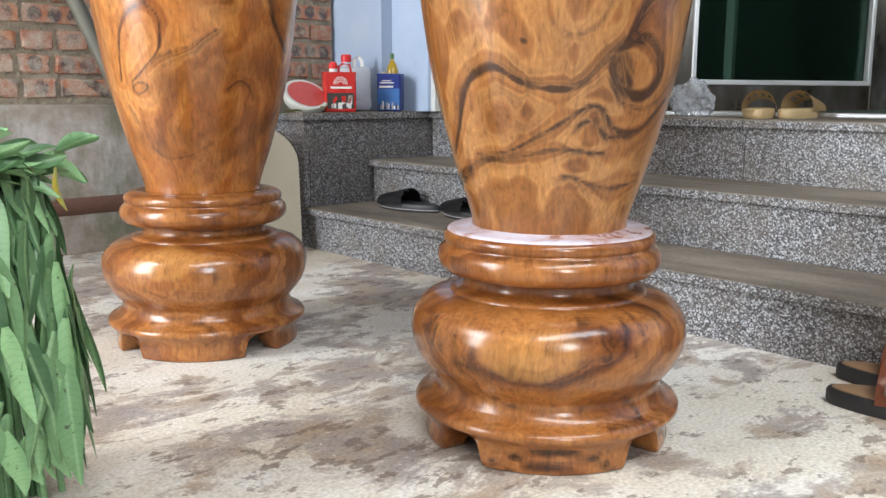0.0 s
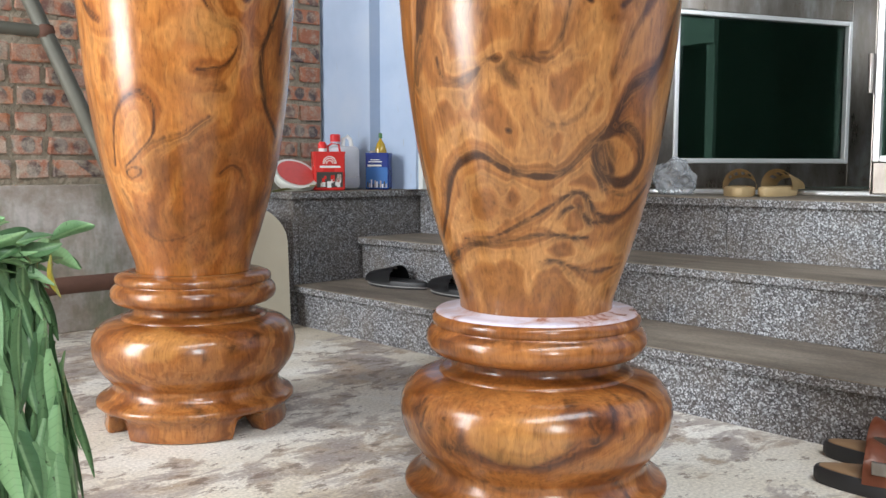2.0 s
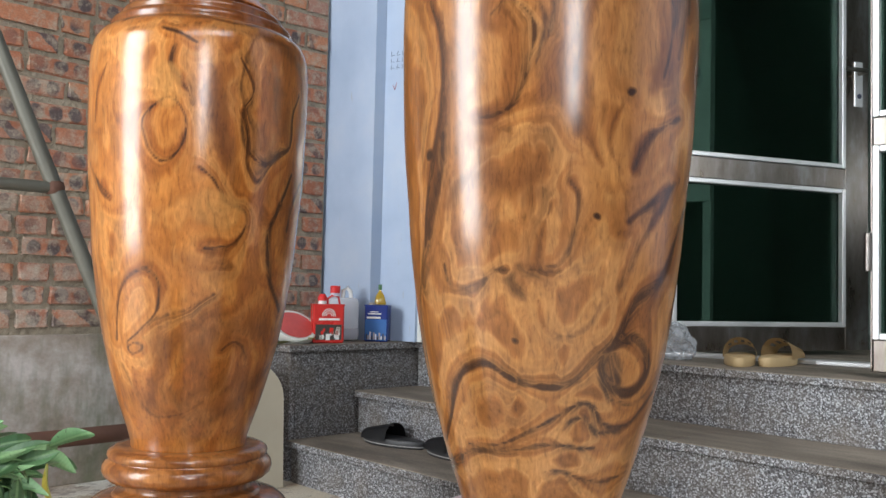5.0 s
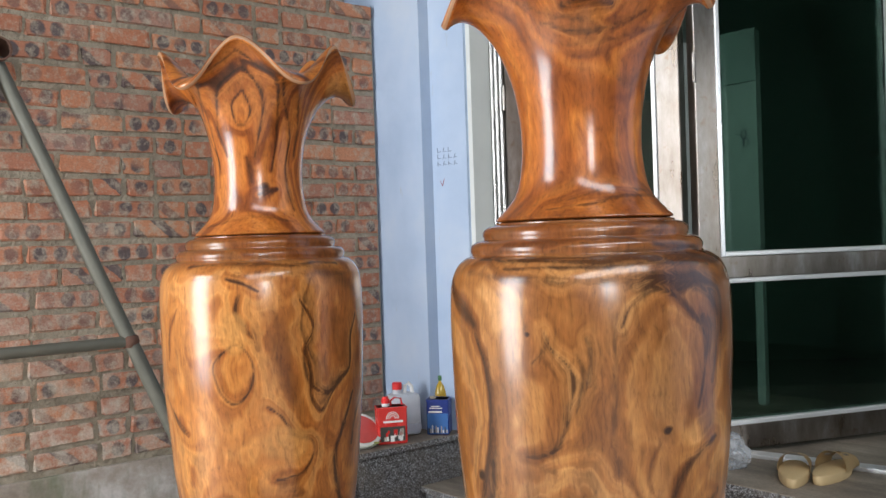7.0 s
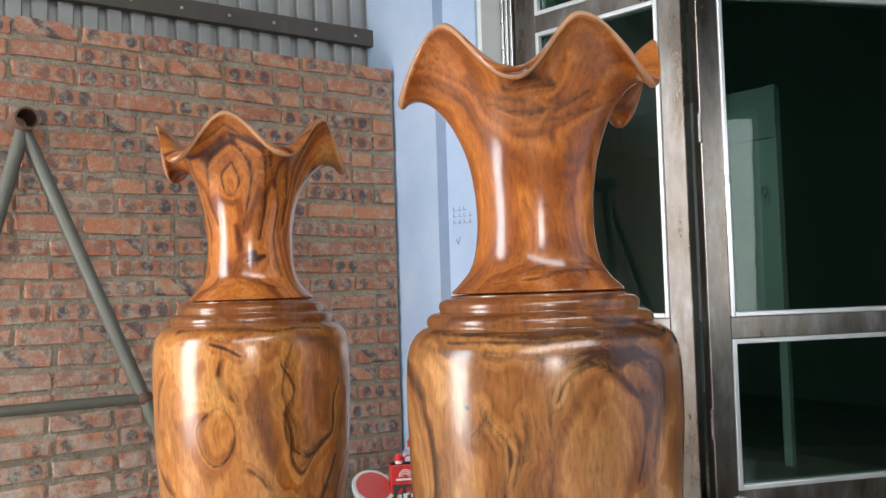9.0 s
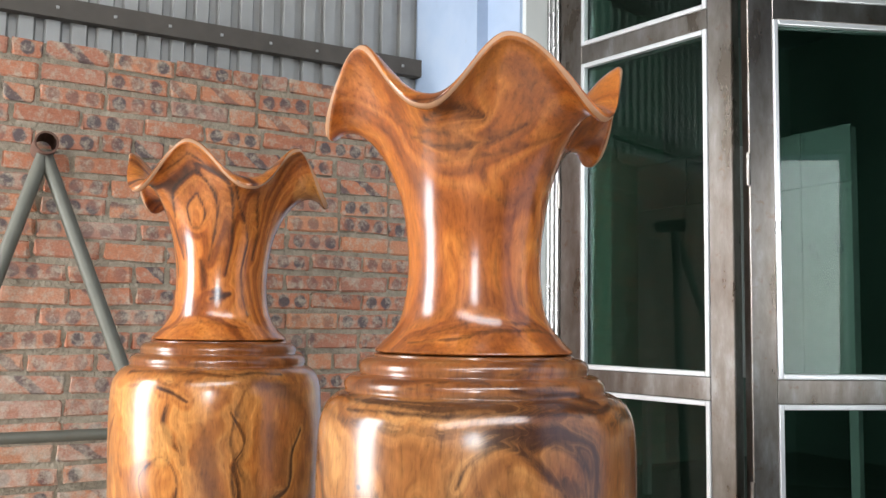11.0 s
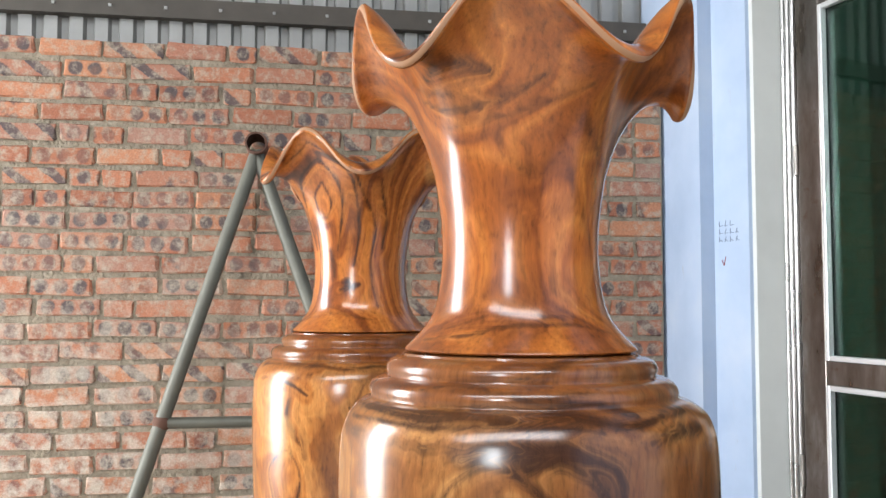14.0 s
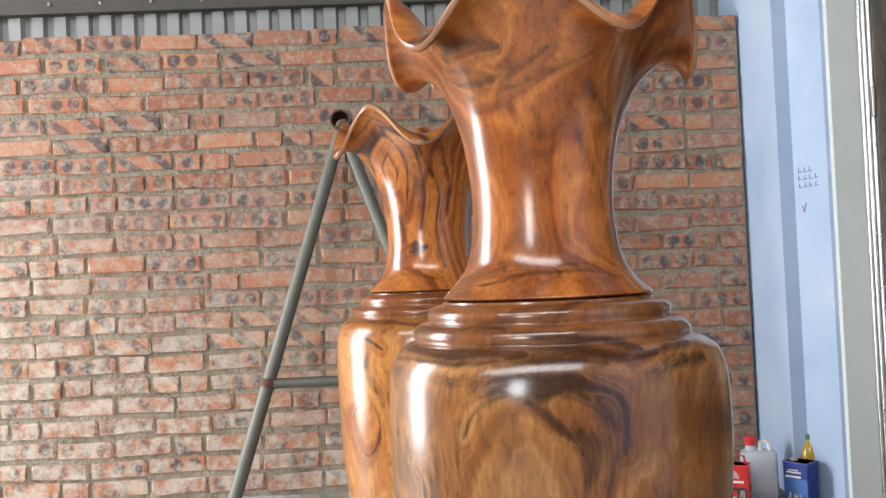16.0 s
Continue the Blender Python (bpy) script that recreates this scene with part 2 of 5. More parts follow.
def brick_material(name, lime):
    """Fired clay; each brick is plain, has three round kiln marks in a row, or slanting burnt patches."""
    m = Nodes(name)
    info = m.node("ObjectInfo")
    isle = m.node("NewGeometry")
    r = m.math("FRACT", m.math("ADD", info.outputs["Random"], isle.outputs["Random Per Island"]))
    off = m.node("CombineXYZ")
    m.put(m.math("MULTIPLY", r, 37.0), off.inputs[0])
    m.put(m.math("MULTIPLY", r, 91.0), off.inputs[1])
    m.put(m.math("MULTIPLY", r, 53.0), off.inputs[2])
    v = m.vec("ADD", m.coord.outputs["Object"], off.outputs[0])
    face = m.node("Attribute")
    face.attribute_name = "face"
    wob = m.vec("MULTIPLY", m.vec("SUBTRACT", m.noise(v, 34.0, 3, colour=True), (0.5, 0.5, 0.5)), (0.016, 0.020, 0.0))
    at = m.node("SeparateXYZ")
    m.put(m.vec("ADD", face.outputs["Vector"], wob), at.inputs[0])
    u, w = at.outputs[0], at.outputs[1]
    col = m.ramp(r, [(0.0, (0.29, 0.106, 0.060)), (0.2, (0.44, 0.165, 0.086)), (0.4, (0.35, 0.150, 0.096)), (0.6, (0.48, 0.208, 0.108)), (0.8, (0.385, 0.135, 0.072)), (1.0, (0.35, 0.190, 0.140))])
    pick = m.math("FRACT", m.math("MULTIPLY", r, 17.3))
    strong = m.ramp(m.math("FRACT", m.math("MULTIPLY", r, 41.7)), [(0.0, 0.45), (0.5, 1.0)])
    cell = m.math("SUBTRACT", m.math("FRACT", m.math("ADD", m.math("MULTIPLY", u, 15.5), 0.5)), 0.5)
    du, dw = m.math("MULTIPLY", cell, 0.0645), m.math("MULTIPLY", w, 0.95)
    d = m.math("SQRT", m.math("ADD", m.math("MULTIPLY", du, du), m.math("MULTIPLY", dw, dw)))
    spots = m.math("MULTIPLY", m.ramp(m.math("MULTIPLY", d, 30.0), [(0.60, 1.0), (0.80, 0.0)]), m.ramp(m.noise(v, 9.0, 1), [(0.34, 0.35), (0.5, 1.0)]))
    slant = m.math("FRACT", m.math("ADD", m.math("ADD", m.math("MULTIPLY", u, 7.6), m.math("MULTIPLY", w, 9.0)), m.math("MULTIPLY", r, 5.0)))
    patch = m.ramp(slant, [(0.0, 0.0), (0.03, 1.0), (0.36, 0.9), (0.42, 0.0)])
    cloud = m.ramp(m.noise(v, 12.0, 3, 0.55), [(0.52, 0.0), (0.60, 0.9)])
    mark = m.math("MULTIPLY", spots, m.ramp(pick, [(0.58, 1.0), (0.585, 0.0)]))
    mark = m.math("ADD", mark, m.math("MULTIPLY", patch, m.ramp(pick, [(0.58, 0.0), (0.585, 1.0), (0.72, 1.0), (0.725, 0.0)])))
    mark = m.math("ADD", mark, m.math("MULTIPLY", cloud, m.ramp(pick, [(0.72, 0.0), (0.725, 0.9), (0.86, 0.9), (0.865, 0.1)])))
    col = m.mix(m.math("MULTIPLY", m.math("MULTIPLY", mark, strong), 0.92, True), col, (0.070, 0.062, 0.066))
    dust = m.noise(v, 30.0, 5, 0.7)
    col = m.mix(m.ramp(dust, [(0.46, 0.0), (0.66, lime)]), col, (0.42, 0.355, 0.27))
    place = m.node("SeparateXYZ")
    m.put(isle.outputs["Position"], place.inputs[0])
    # Pale mortar smears, heavier on the lower courses.
    splash_lit = m.ramp(m.noise(isle.outputs["Position"], 16.0, 5, 0.7), [(0.42, 0.0), (0.58, 0.75)])
    # Extra paleness towards the west end stands in for the gate's daylight.
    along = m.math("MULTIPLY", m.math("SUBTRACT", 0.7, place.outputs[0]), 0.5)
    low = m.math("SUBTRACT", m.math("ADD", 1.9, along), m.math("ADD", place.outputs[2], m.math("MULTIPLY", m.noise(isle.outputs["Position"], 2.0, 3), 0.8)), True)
    col = m.mix(m.math("MULTIPLY", splash_lit, low), col, (0.52, 0.45, 0.37))
    col = m.mix(0.45, col, m.ramp(m.noise(v, 170.0, 3), [(0.3, 0.55), (0.7, 1.3)]), "MULTIPLY")
    m.bump(dust, 0.6, 0.004)
    return m.done(col, 0.85)


def mortar_material():
    m = Nodes("grey_mortar")
    v = m.coord.outputs["Object"]
    a = m.noise(v, 14.0, 6, 0.7)
    col = m.ramp(a, [(0.3, (0.20, 0.165, 0.12)), (0.55, (0.32, 0.27, 0.20)), (0.75, (0.42, 0.365, 0.285))])
    m.bump(m.math("ADD", m.noise(v, 70.0, 4), m.math("MULTIPLY", m.noise(v, 18.0, 3), 1.5)), 1.0, 0.010)
    return m.done(col, 0.9)


def render_material():
    """Damp cement render with algae and lime bloom."""
    m = Nodes("cement_render")
    v = m.coord.outputs["Object"]
    a = m.noise(v, 3.0, 6, 0.65)
    col = m.ramp(a, [(0.34, (0.17, 0.135, 0.105)), (0.5, (0.32, 0.27, 0.225)), (0.64, (0.50, 0.465, 0.44))])
    col = m.mix(m.ramp(m.noise(scaled(m, v, 4.0, 4.0, 1.2), 1.0, 5, 0.7), [(0.48, 0.0), (0.62, 0.75)]), col, (0.13, 0.145, 0.085))
    col = m.mix(0.3, col, m.ramp(m.noise(v, 90.0, 3), [(0.3, 0.7), (0.7, 1.2)]), "MULTIPLY")
    m.bump(a, 0.5, 0.006)
    return m.done(col, 0.9)


def blue_wall_material():
    m = Nodes("pale_blue_limewash")
    v = m.coord.outputs["Object"]
    a = m.noise(v, 2.2, 5, 0.6)
    col = m.ramp(a, [(0.3, (0.31, 0.40, 0.55)), (0.55, (0.39, 0.48, 0.63)), (0.75, (0.46, 0.53, 0.64))])
    col = m.mix(m.ramp(m.noise(scaled(m, v, 30.0, 30.0, 5.0), 1.0, 4, 0.7), [(0.66, 0.0), (0.72, 0.5)]), col, (0.36, 0.33, 0.30))
    m.bump(m.noise(v, 60.0, 4), 0.25, 0.002)
    return m.done(col, 0.75)


def steel_material(name, rough, tarnish):
    """Polished stainless sheet with smears and tarnish."""
    m = Nodes(name)
    v = m.coord.outputs["Object"]
    a = m.noise(scaled(m, v, 9.0, 9.0, 3.0), 1.0, 5, 0.65)
    col = m.ramp(a, [(0.35, (0.17, 0.14, 0.115)), (0.55, (0.27, 0.245, 0.225)), (0.7, (0.42, 0.41, 0.40))])
    col = m.mix(m.ramp(m.noise(v, 28.0, 4, 0.7), [(0.6, 0.0), (0.75, tarnish)]), col, (0.20, 0.13, 0.09))
    return m.done(col, m.math("ADD", m.math("MULTIPLY", a, 0.22), rough), 1.0)


def glass_material():
    m = Nodes("green_glass")
    tree = m.tree
    fres = m.node("Fresnel")
    fres.inputs["IOR"].default_value = 1.5
    clear, gloss, mixed = m.node("BsdfTransparent"), m.node("BsdfGlossy"), m.node("MixShader")
    clear.inputs["Color"].default_value = (0.37, 0.50, 0.44, 1)
    gloss.inputs["Roughness"].default_value = 0.02
    v = m.coord.outputs["Object"]
    m.put(m.math("MULTIPLY", fres.outputs[0], m.math("ADD", m.math("MULTIPLY", m.noise(v, 3.0, 4), 0.3), 0.5)), mixed.inputs[0])
    tree.links.new(clear.outputs[0], mixed.inputs[1])
    tree.links.new(gloss.outputs[0], mixed.inputs[2])
    tree.links.new(mixed.outputs[0], tree.nodes["Material Output"].inputs["Surface"])
    return m.mat


def film_material():
    """Thin crumpled clear plastic."""
    m = Nodes("clear_film")
    tree = m.tree
    clear, gloss, mixed = m.node("BsdfTransparent"), m.node("BsdfPrincipled"), m.node("MixShader")
    clear.inputs["Color"].default_value = (0.86, 0.88, 0.90, 1)
    gloss.inputs["Base Color"].default_value = (0.75, 0.78, 0.82, 1)
    gloss.inputs["Roughness"].default_value = 0.18
    m.put(m.math("ADD", m.math("MULTIPLY", m.noise(m.coord.outputs["Object"], 40.0, 3), 0.5), 0.05), mixed.inputs[0])
    tree.links.new(clear.outputs[0], mixed.inputs[1])
    tree.links.new(gloss.outputs[0], mixed.inputs[2])
    tree.links.new(mixed.outputs[0], tree.nodes["Material Output"].inputs["Surface"])
    return m.mat


def leaf_material(name, dark, light):
    """Matt leaf with a pale midrib, darker folds and small insect holes' brown rims."""
    m = Nodes(name)
    info = m.node("ObjectInfo")
    v = m.coord.outputs["Object"]
    at = m.node("SeparateXYZ")
    m.put(v, at.inputs[0])
    k = m.math("POWER", info.outputs["Random"], 1.1)
    k = m.math("ADD", m.math("MULTIPLY", k, 0.75), m.math("MULTIPLY", m.noise(v, 30.0, 3), 0.25))
    col = m.mix(k, dark, light)
    rib = m.ramp(m.math("MULTIPLY", m.math("ABSOLUTE", at.outputs[0]), 100.0), [(0.10, 0.5), (0.25, 0.0)])
    col = m.mix(rib, col, (0.26, 0.42, 0.20))
    veins = m.math("FRACT", m.math("ADD", m.math("MULTIPLY", at.outputs[2], 90.0), m.math("MULTIPLY", m.math("ABSOLUTE", at.outputs[0]), 60.0)))
    col = m.mix(m.ramp(veins, [(0.0, 0.25), (0.2, 0.0), (0.9, 0.0)]), col, (0.015, 0.05, 0.015))
    spots = m.noise(m.vec("ADD", v, info.outputs["Random"]), 110.0, 2)
    col = m.mix(m.ramp(spots, [(0.69, 0.0), (0.72, 0.8)]), col, (0.03, 0.035, 0.015))
    m.bump(m.math("ADD", m.noise(v, 55.0, 3), m.math("MULTIPLY", veins, 0.4)), 0.5, 0.002)
    return m.done(col, 0.38)


def dust_material():
    """Whitish lacquer dust through which the wood shows in places."""
    m = Nodes("lacquer_dust")
    v = m.coord.outputs["Object"]
    wipe = m.noise(scaled(m, v, 1.0, 1.6, 1.0), 9.0, 5, 0.65, 1.0)
    c = m.ramp(wipe, [(0.34, (0.30, 0.115, 0.06)), (0.43, (0.48, 0.36, 0.36)), (0.54, (0.58, 0.54, 0.62))])
    m.bump(wipe, 0.2, 0.002)
    return m.done(c, m.ramp(wipe, [(0.38, 0.25), (0.5, 0.6)]), 0.0, 0.25, 0.2)


def liquid_plastic():
    m = Nodes("milky_plastic")
    m.bsdf.inputs["Transmission Weight"].default_value = 0.35
    return m.done(m.ramp(m.noise(m.coord.outputs["Object"], 12.0, 2), [(0.3, (0.66, 0.68, 0.74)), (0.7, (0.76, 0.78, 0.83))]), 0.35)


REDDISH = [(0.33, (0.055, 0.014, 0.005)), (0.40, (0.17, 0.041, 0.008)), (0.46, (0.30, 0.080, 0.013)), (0.54, (0.42, 0.132, 0.024)), (0.60, (0.31, 0.083, 0.014)), (0.65, (0.15, 0.036, 0.008)), (0.71, (0.060, 0.016, 0.005))]
DEEP = [(0.30, (0.12, 0.040, 0.010)), (0.40, (0.235, 0.084, 0.020)), (0.48, (0.33, 0.132, 0.034)), (0.56, (0.49, 0.228, 0.072)), (0.64, (0.30, 0.112, 0.027)), (0.72, (0.16, 0.052, 0.012))]
UMBER = [(at, (0.62 * a[0] + 0.20 * b[0], 0.55 * a[1] + 0.20 * b[1], 0.50 * a[2] + 0.20 * b[2])) for (at, a), (_, b) in zip(DEEP, REDDISH)]
RUSSET = [(at, (1.22 * c[0], 1.28 * c[1], 1.3 * c[2])) for at, c in REDDISH]
AMBER = [(0.30, (0.16, 0.044, 0.009)), (0.40, (0.31, 0.096, 0.017)), (0.48, (0.44, 0.158, 0.032)), (0.56, (0.57, 0.240, 0.062)), (0.64, (0.37, 0.120, 0.023)), (0.72, (0.20, 0.056, 0.011))]

A_BODY = wood_material("wood_body_pale", (3.1, 1.7, 0.4), 222, 5.0, 4.4, DEEP,
    knots=[((-0.167, -0.095, 0.609), 0.0075), ((-0.108, -0.098, 0.422), 0.005), ((-0.106, -0.185, 0.780), 0.007), ((-0.214, -0.077, 1.105), 0.0065),
           ((-0.076, -0.212, 0.957), 0.008), ((-0.218, 0.029, 0.874), 0.010), ((-0.012, -0.182, 1.235), 0.006)],
    veined=True, collar=True, smoky=0.42)
A_NECK = wood_material("wood_neck_red", (7.3, 2.2, 5.0), 232, 10.0, 2.4, RUSSET, knots=[((0.005, -0.104, 1.352), 0.0045), ((-0.093, -0.073, 1.516), 0.003), ((-0.083, -0.162, 1.690), 0.020)], figure=2.6, stretch=1.0, smoky=0.4, ripple=0.3, veined=True)
A_STAND = wood_material("wood_stand_dark", (0.4, 8.2, 3.0), 217, 17.0, 3.4, UMBER, pale=[((-0.164, -0.116, 0.180), 0.085, 0.034)], figure=4.5, stretch=1.8, smoky=0.3, veined=True)
B_BODY = wood_material("wood_body_honey", (5.6, 4.3, 2.1), 230, 5.0, 3.8, AMBER,
    pale=[((-0.157, -0.163, 1.060), 0.040, 0.055), ((-0.066, -0.206, 0.822), 0.055, 0.04)], smoky=0.38, veined=True, collar=True)
B_NECK = wood_material("wood_neck_striped", (2.4, 9.1, 1.0), 231, 26.0, 2.4, RUSSET, knots=[((-0.035, -0.096, 1.369), 0.012)], pale=[((0.17, -0.115, 1.60), 0.05, 0.06)], figure=3.6, stretch=0.5, smoky=0.35, ripple=0.35, veined=True)
B_STAND = wood_material("wood_stand_warm", (6.4, 3.3, 9.0), 222, 15.0, 3.0, UMBER, pale=[((-0.128, -0.114, 0.200), 0.09, 0.03)], figure=4.0, stretch=1.8, smoky=0.3, veined=True)
GRANITE, TREAD, CONCRETE, MORTAR, RENDER = granite_material(), tread_material(), concrete_material(), mortar_material(), render_material()
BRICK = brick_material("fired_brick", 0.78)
BLUEWALL, GLASS, FILM = blue_wall_material(), glass_material(), film_material()
STEEL, BEAD = steel_material("stainless_frame", 0.19, 0.75), plain("aluminium_bead", (0.78, 0.79, 0.80), 0.32, 0.6, 0.08)
RAWEDGE = plain("sanded_wood_edge", (0.36, 0.19, 0.10), 0.5, 0, 0.35, 60.0)
FLUTE = plain("polished_flute", (0.48, 0.47, 0.46), 0.28, 1.0, 0.2, 14.0)
GREYWALL = plain("grey_white_plaster", (0.62, 0.64, 0.62), 0.8, 0, 0.14, 12.0, 0.002)
ZINC = plain("weathered_zinc", (0.34, 0.335, 0.32), 0.55, 0.2, 0.4, 9.0)
PURLIN = plain("painted_purlin", (0.085, 0.072, 0.060), 0.7, 0.1, 0.5, 14.0)
PIPE = plain("oxidised_pipe", (0.125, 0.122, 0.098), 0.5, 0.25, 0.4, 22.0, 0.001)
RUST = plain("rusty_pipe", (0.13, 0.065, 0.045), 0.85, 0.2, 0.45, 40.0, 0.002)
BOARD = plain("pale_board", (0.36, 0.32, 0.245), 0.7, 0, 0.16, 14.0)
POWDER = dust_material()
# For the unseen roof; darkened to lower fill and reflections on the vases.
ROOF = plain("dark_roof_sheet", (0.13, 0.12, 0.11), 0.7, 0.0, 0.3, 5.0)
# For the unseen yard walls; darkened so the lacquer mirrors less grey.
YARDWALL = plain("yard_wall_grey", (0.15, 0.135, 0.12), 0.9, 0, 0.25, 6.0)
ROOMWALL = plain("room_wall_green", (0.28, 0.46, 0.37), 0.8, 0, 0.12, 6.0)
# Darker than the room green: the interior's dimness is put into the colour.
ROOMSHADE = plain("room_back_shade", (0.25, 0.32, 0.28), 0.6, 0, 0.3, 4.0)
WHITE = plain("white_board", (0.40, 0.42, 0.41), 0.45, 0, 0.1, 10.0)
PENCIL = plain("pencil_grey", (0.20, 0.23, 0.31), 0.7)
INK = plain("dark_ink", (0.05, 0.06, 0.10), 0.7)
REDINK = plain("red_mark", (0.35, 0.05, 0.05), 0.7)
ROOMSHEET = plain("room_sheet_green", (0.20, 0.33, 0.27), 0.5, 0, 0.15, 6.0)
BOARDGREY = plain("grey_panel", (0.30, 0.34, 0.33), 0.6, 0, 0.1, 10.0)
TILE = plain("room_floor_tile", (0.12, 0.115, 0.10), 0.2, 0, 0.15, 8.0)


# ---- mesh helpers ----
def part(name, bm, material, parent=None, label="", smooth=False, angle=None):
    me = bpy.data.meshes.new(name)
    bmesh.ops.recalc_face_normals(bm, faces=bm.faces)
    bm.to_mesh(me)
    bm.free()
    for m in (material if isinstance(material, (list, tuple)) else [material]):
        me.materials.append(m)
    if smooth:
        me.shade_smooth()
        if angle:
            me.set_sharp_from_angle(angle=radians(angle))
    ob = new(name, me)
    if parent is not None:
        ob.parent = parent
    if label:
        ob["label"] = label
    return ob


def shared(name, me, parent, m):
    ob = new(name, me)
    ob.parent = parent
    ob.matrix_basis = m
    return ob


def thing(name, m, label, category, group="", kind=""):
    ob = new(name)
    ob.matrix_world = m
    ob.empty_display_size = 0.1
    return tagged(ob, label, category, group, kind)


def add_box(bm, x0, x1, y0, y1, z0, z1, bevel=0.0, index=0):
    vs = [bm.verts.new((x, y, z)) for x in (x0, x1) for y in (y0, y1) for z in (z0, z1)]
    quads = [(0, 1, 3, 2), (4, 6, 7, 5), (0, 4, 5, 1), (2, 3, 7, 6), (0, 2, 6, 4), (1, 5, 7, 3)]
    fs = [bm.faces.new([vs[i] for i in q]) for q in quads]
    for f in fs:
        f.material_index = index
    if bevel:
        edges = list({e for f in fs for e in f.edges})
        bmesh.ops.bevel(bm, geom=edges, offset=bevel, segments=2, affect="EDGES", profile=0.5)


def box(x0, x1, y0, y1, z0, z1, bevel=0.0):
    bm = bmesh.new()
    add_box(bm, x0, x1, y0, y1, z0, z1, bevel)
    return bm


def add_turned(bm, profile, steps=48, close=False):
    """A turned form from (radius, height) pairs."""
    rows = []
    for r, z in profile:
        if r < 1e-6:
            rows.append([bm.verts.new((0, 0, z))])
        else:
            rows.append([bm.verts.new((r * math.cos(2 * math.pi * k / steps), r * math.sin(2 * math.pi * k / steps), z)) for k in range(steps)])
    for a, b in zip(rows, rows[1:]):
        for k in range(steps):
            j = (k + 1) % steps
            loop = [a[k % len(a)], a[j % len(a)], b[j % len(b)], b[k % len(b)]]
            loop = [q for i, q in enumerate(loop) if q not in loop[:i]]
            if len(loop) > 2:
                bm.faces.new(loop)


def turned(profile, steps=48):
    bm = bmesh.new()
    add_turned(bm, profile, steps)
    return bm


def add_tube(bm, points, radius, sides=14, caps=True):
    """A round bar along points."""
    points = [Vector(p) for p in points]
    rows = []
    up = Vector((0.01, 0.02, 1))
    for i, p in enumerate(points):
        way = (points[min(i + 1, len(points) - 1)] - points[max(i - 1, 0)]).normalized()
        if abs(way.dot(up.normalized())) > 0.98:
            up = Vector((1, 0.02, 0.01))
        a = way.cross(up).normalized()
        b = way.cross(a).normalized()
        r = radius[i] if isinstance(radius, (list, tuple)) else radius
        rows.append([bm.verts.new(p + r * (math.cos(2 * math.pi * k / sides) * a + math.sin(2 * math.pi * k / sides) * b)) for k in range(sides)])
    for a, b in zip(rows, rows[1:]):
        for k in range(sides):
            bm.faces.new((a[k], a[(k + 1) % sides], b[(k + 1) % sides], b[k]))
    if caps:
        bm.faces.new(rows[0]), bm.faces.new(rows[-1])


def tube(points, radius, sides=14, caps=True):
    bm = bmesh.new()
    add_tube(bm, points, radius, sides, caps)
    return bm


def smooth_curve(points, count):
    """Catmull-Rom through pairs, for turned profiles."""
    pts = [Vector((*p, 0)[:3]) for p in points]
    pts = [2 * pts[0] - pts[1]] + pts + [2 * pts[-1] - pts[-2]]
    out = []
    for i in range(1, len(pts) - 2):
        p0, p1, p2, p3 = pts[i - 1:i + 3]
        for k in range(count):
            t = k / count
            q = 0.5 * (2 * p1 + (p2 - p0) * t + (2 * p0 - 5 * p1 + 4 * p2 - p3) * t * t + (3 * p1 - p0 - 3 * p2 + p3) * t ** 3)
            out.append((q.x, q.y))
    out.append((pts[-2].x, pts[-2].y))
    return out


# ---- structure ----
floor = tagged(part("floor", box(-2.6, 2.2, -4.2, 3.2, -0.12, 0.0), CONCRETE), "worn cream concrete yard floor with brown stains", "floor", kind="structure")
ground = tagged(part("ground", box(-60, 60, -60, 60, -0.3, -0.125), RENDER), "bare earth ground outside the yard", "ground", kind="structure")

WALL_TOP, DADO = 2.257, 0.50
brick_wall = tagged(part("wall_north", box(-2.6, 2.19, 3.211, 3.40, 0.0, WALL_TOP - 0.004), MORTAR), "unrendered red brick wall with thick grey mortar joints", "wall", kind="structure")
dado = tagged(part("trim_dado", box(-2.6, 2.19, 3.192, 3.212, 0.0, DADO, 0.004), RENDER), "damp cement render band along the wall's foot", "wall base", kind="structure")


def corrugated(x0, x1, z0, z1, pitch=0.090, deep=0.026):
    bm = bmesh.new()
    prev = None
    x = x0
    while x < x1:
        for dx, dy in ((0, 0), (0.30, 0), (0.40, -1), (0.9, -1)):
            px, py = x + dx * pitch, dy * deep
            pair = (bm.verts.new((px, py, z0)), bm.verts.new((px, py, z1)))
            if prev:
                bm.faces.new((prev[0], pair[0], pair[1], prev[1]))
            prev = pair
        x += pitch
    return bm


sheet = tagged(part("wall_sheet", corrugated(-2.6, 2.3, WALL_TOP - 0.03, 3.75), ZINC), "corrugated zinc sheet cladding above the brick wall", "metal cladding", kind="structure")
sheet.location = (0, 3.44, 0)
thick = sheet.modifiers.new("thickness", "SOLIDIFY")
thick.thickness = 0.0015


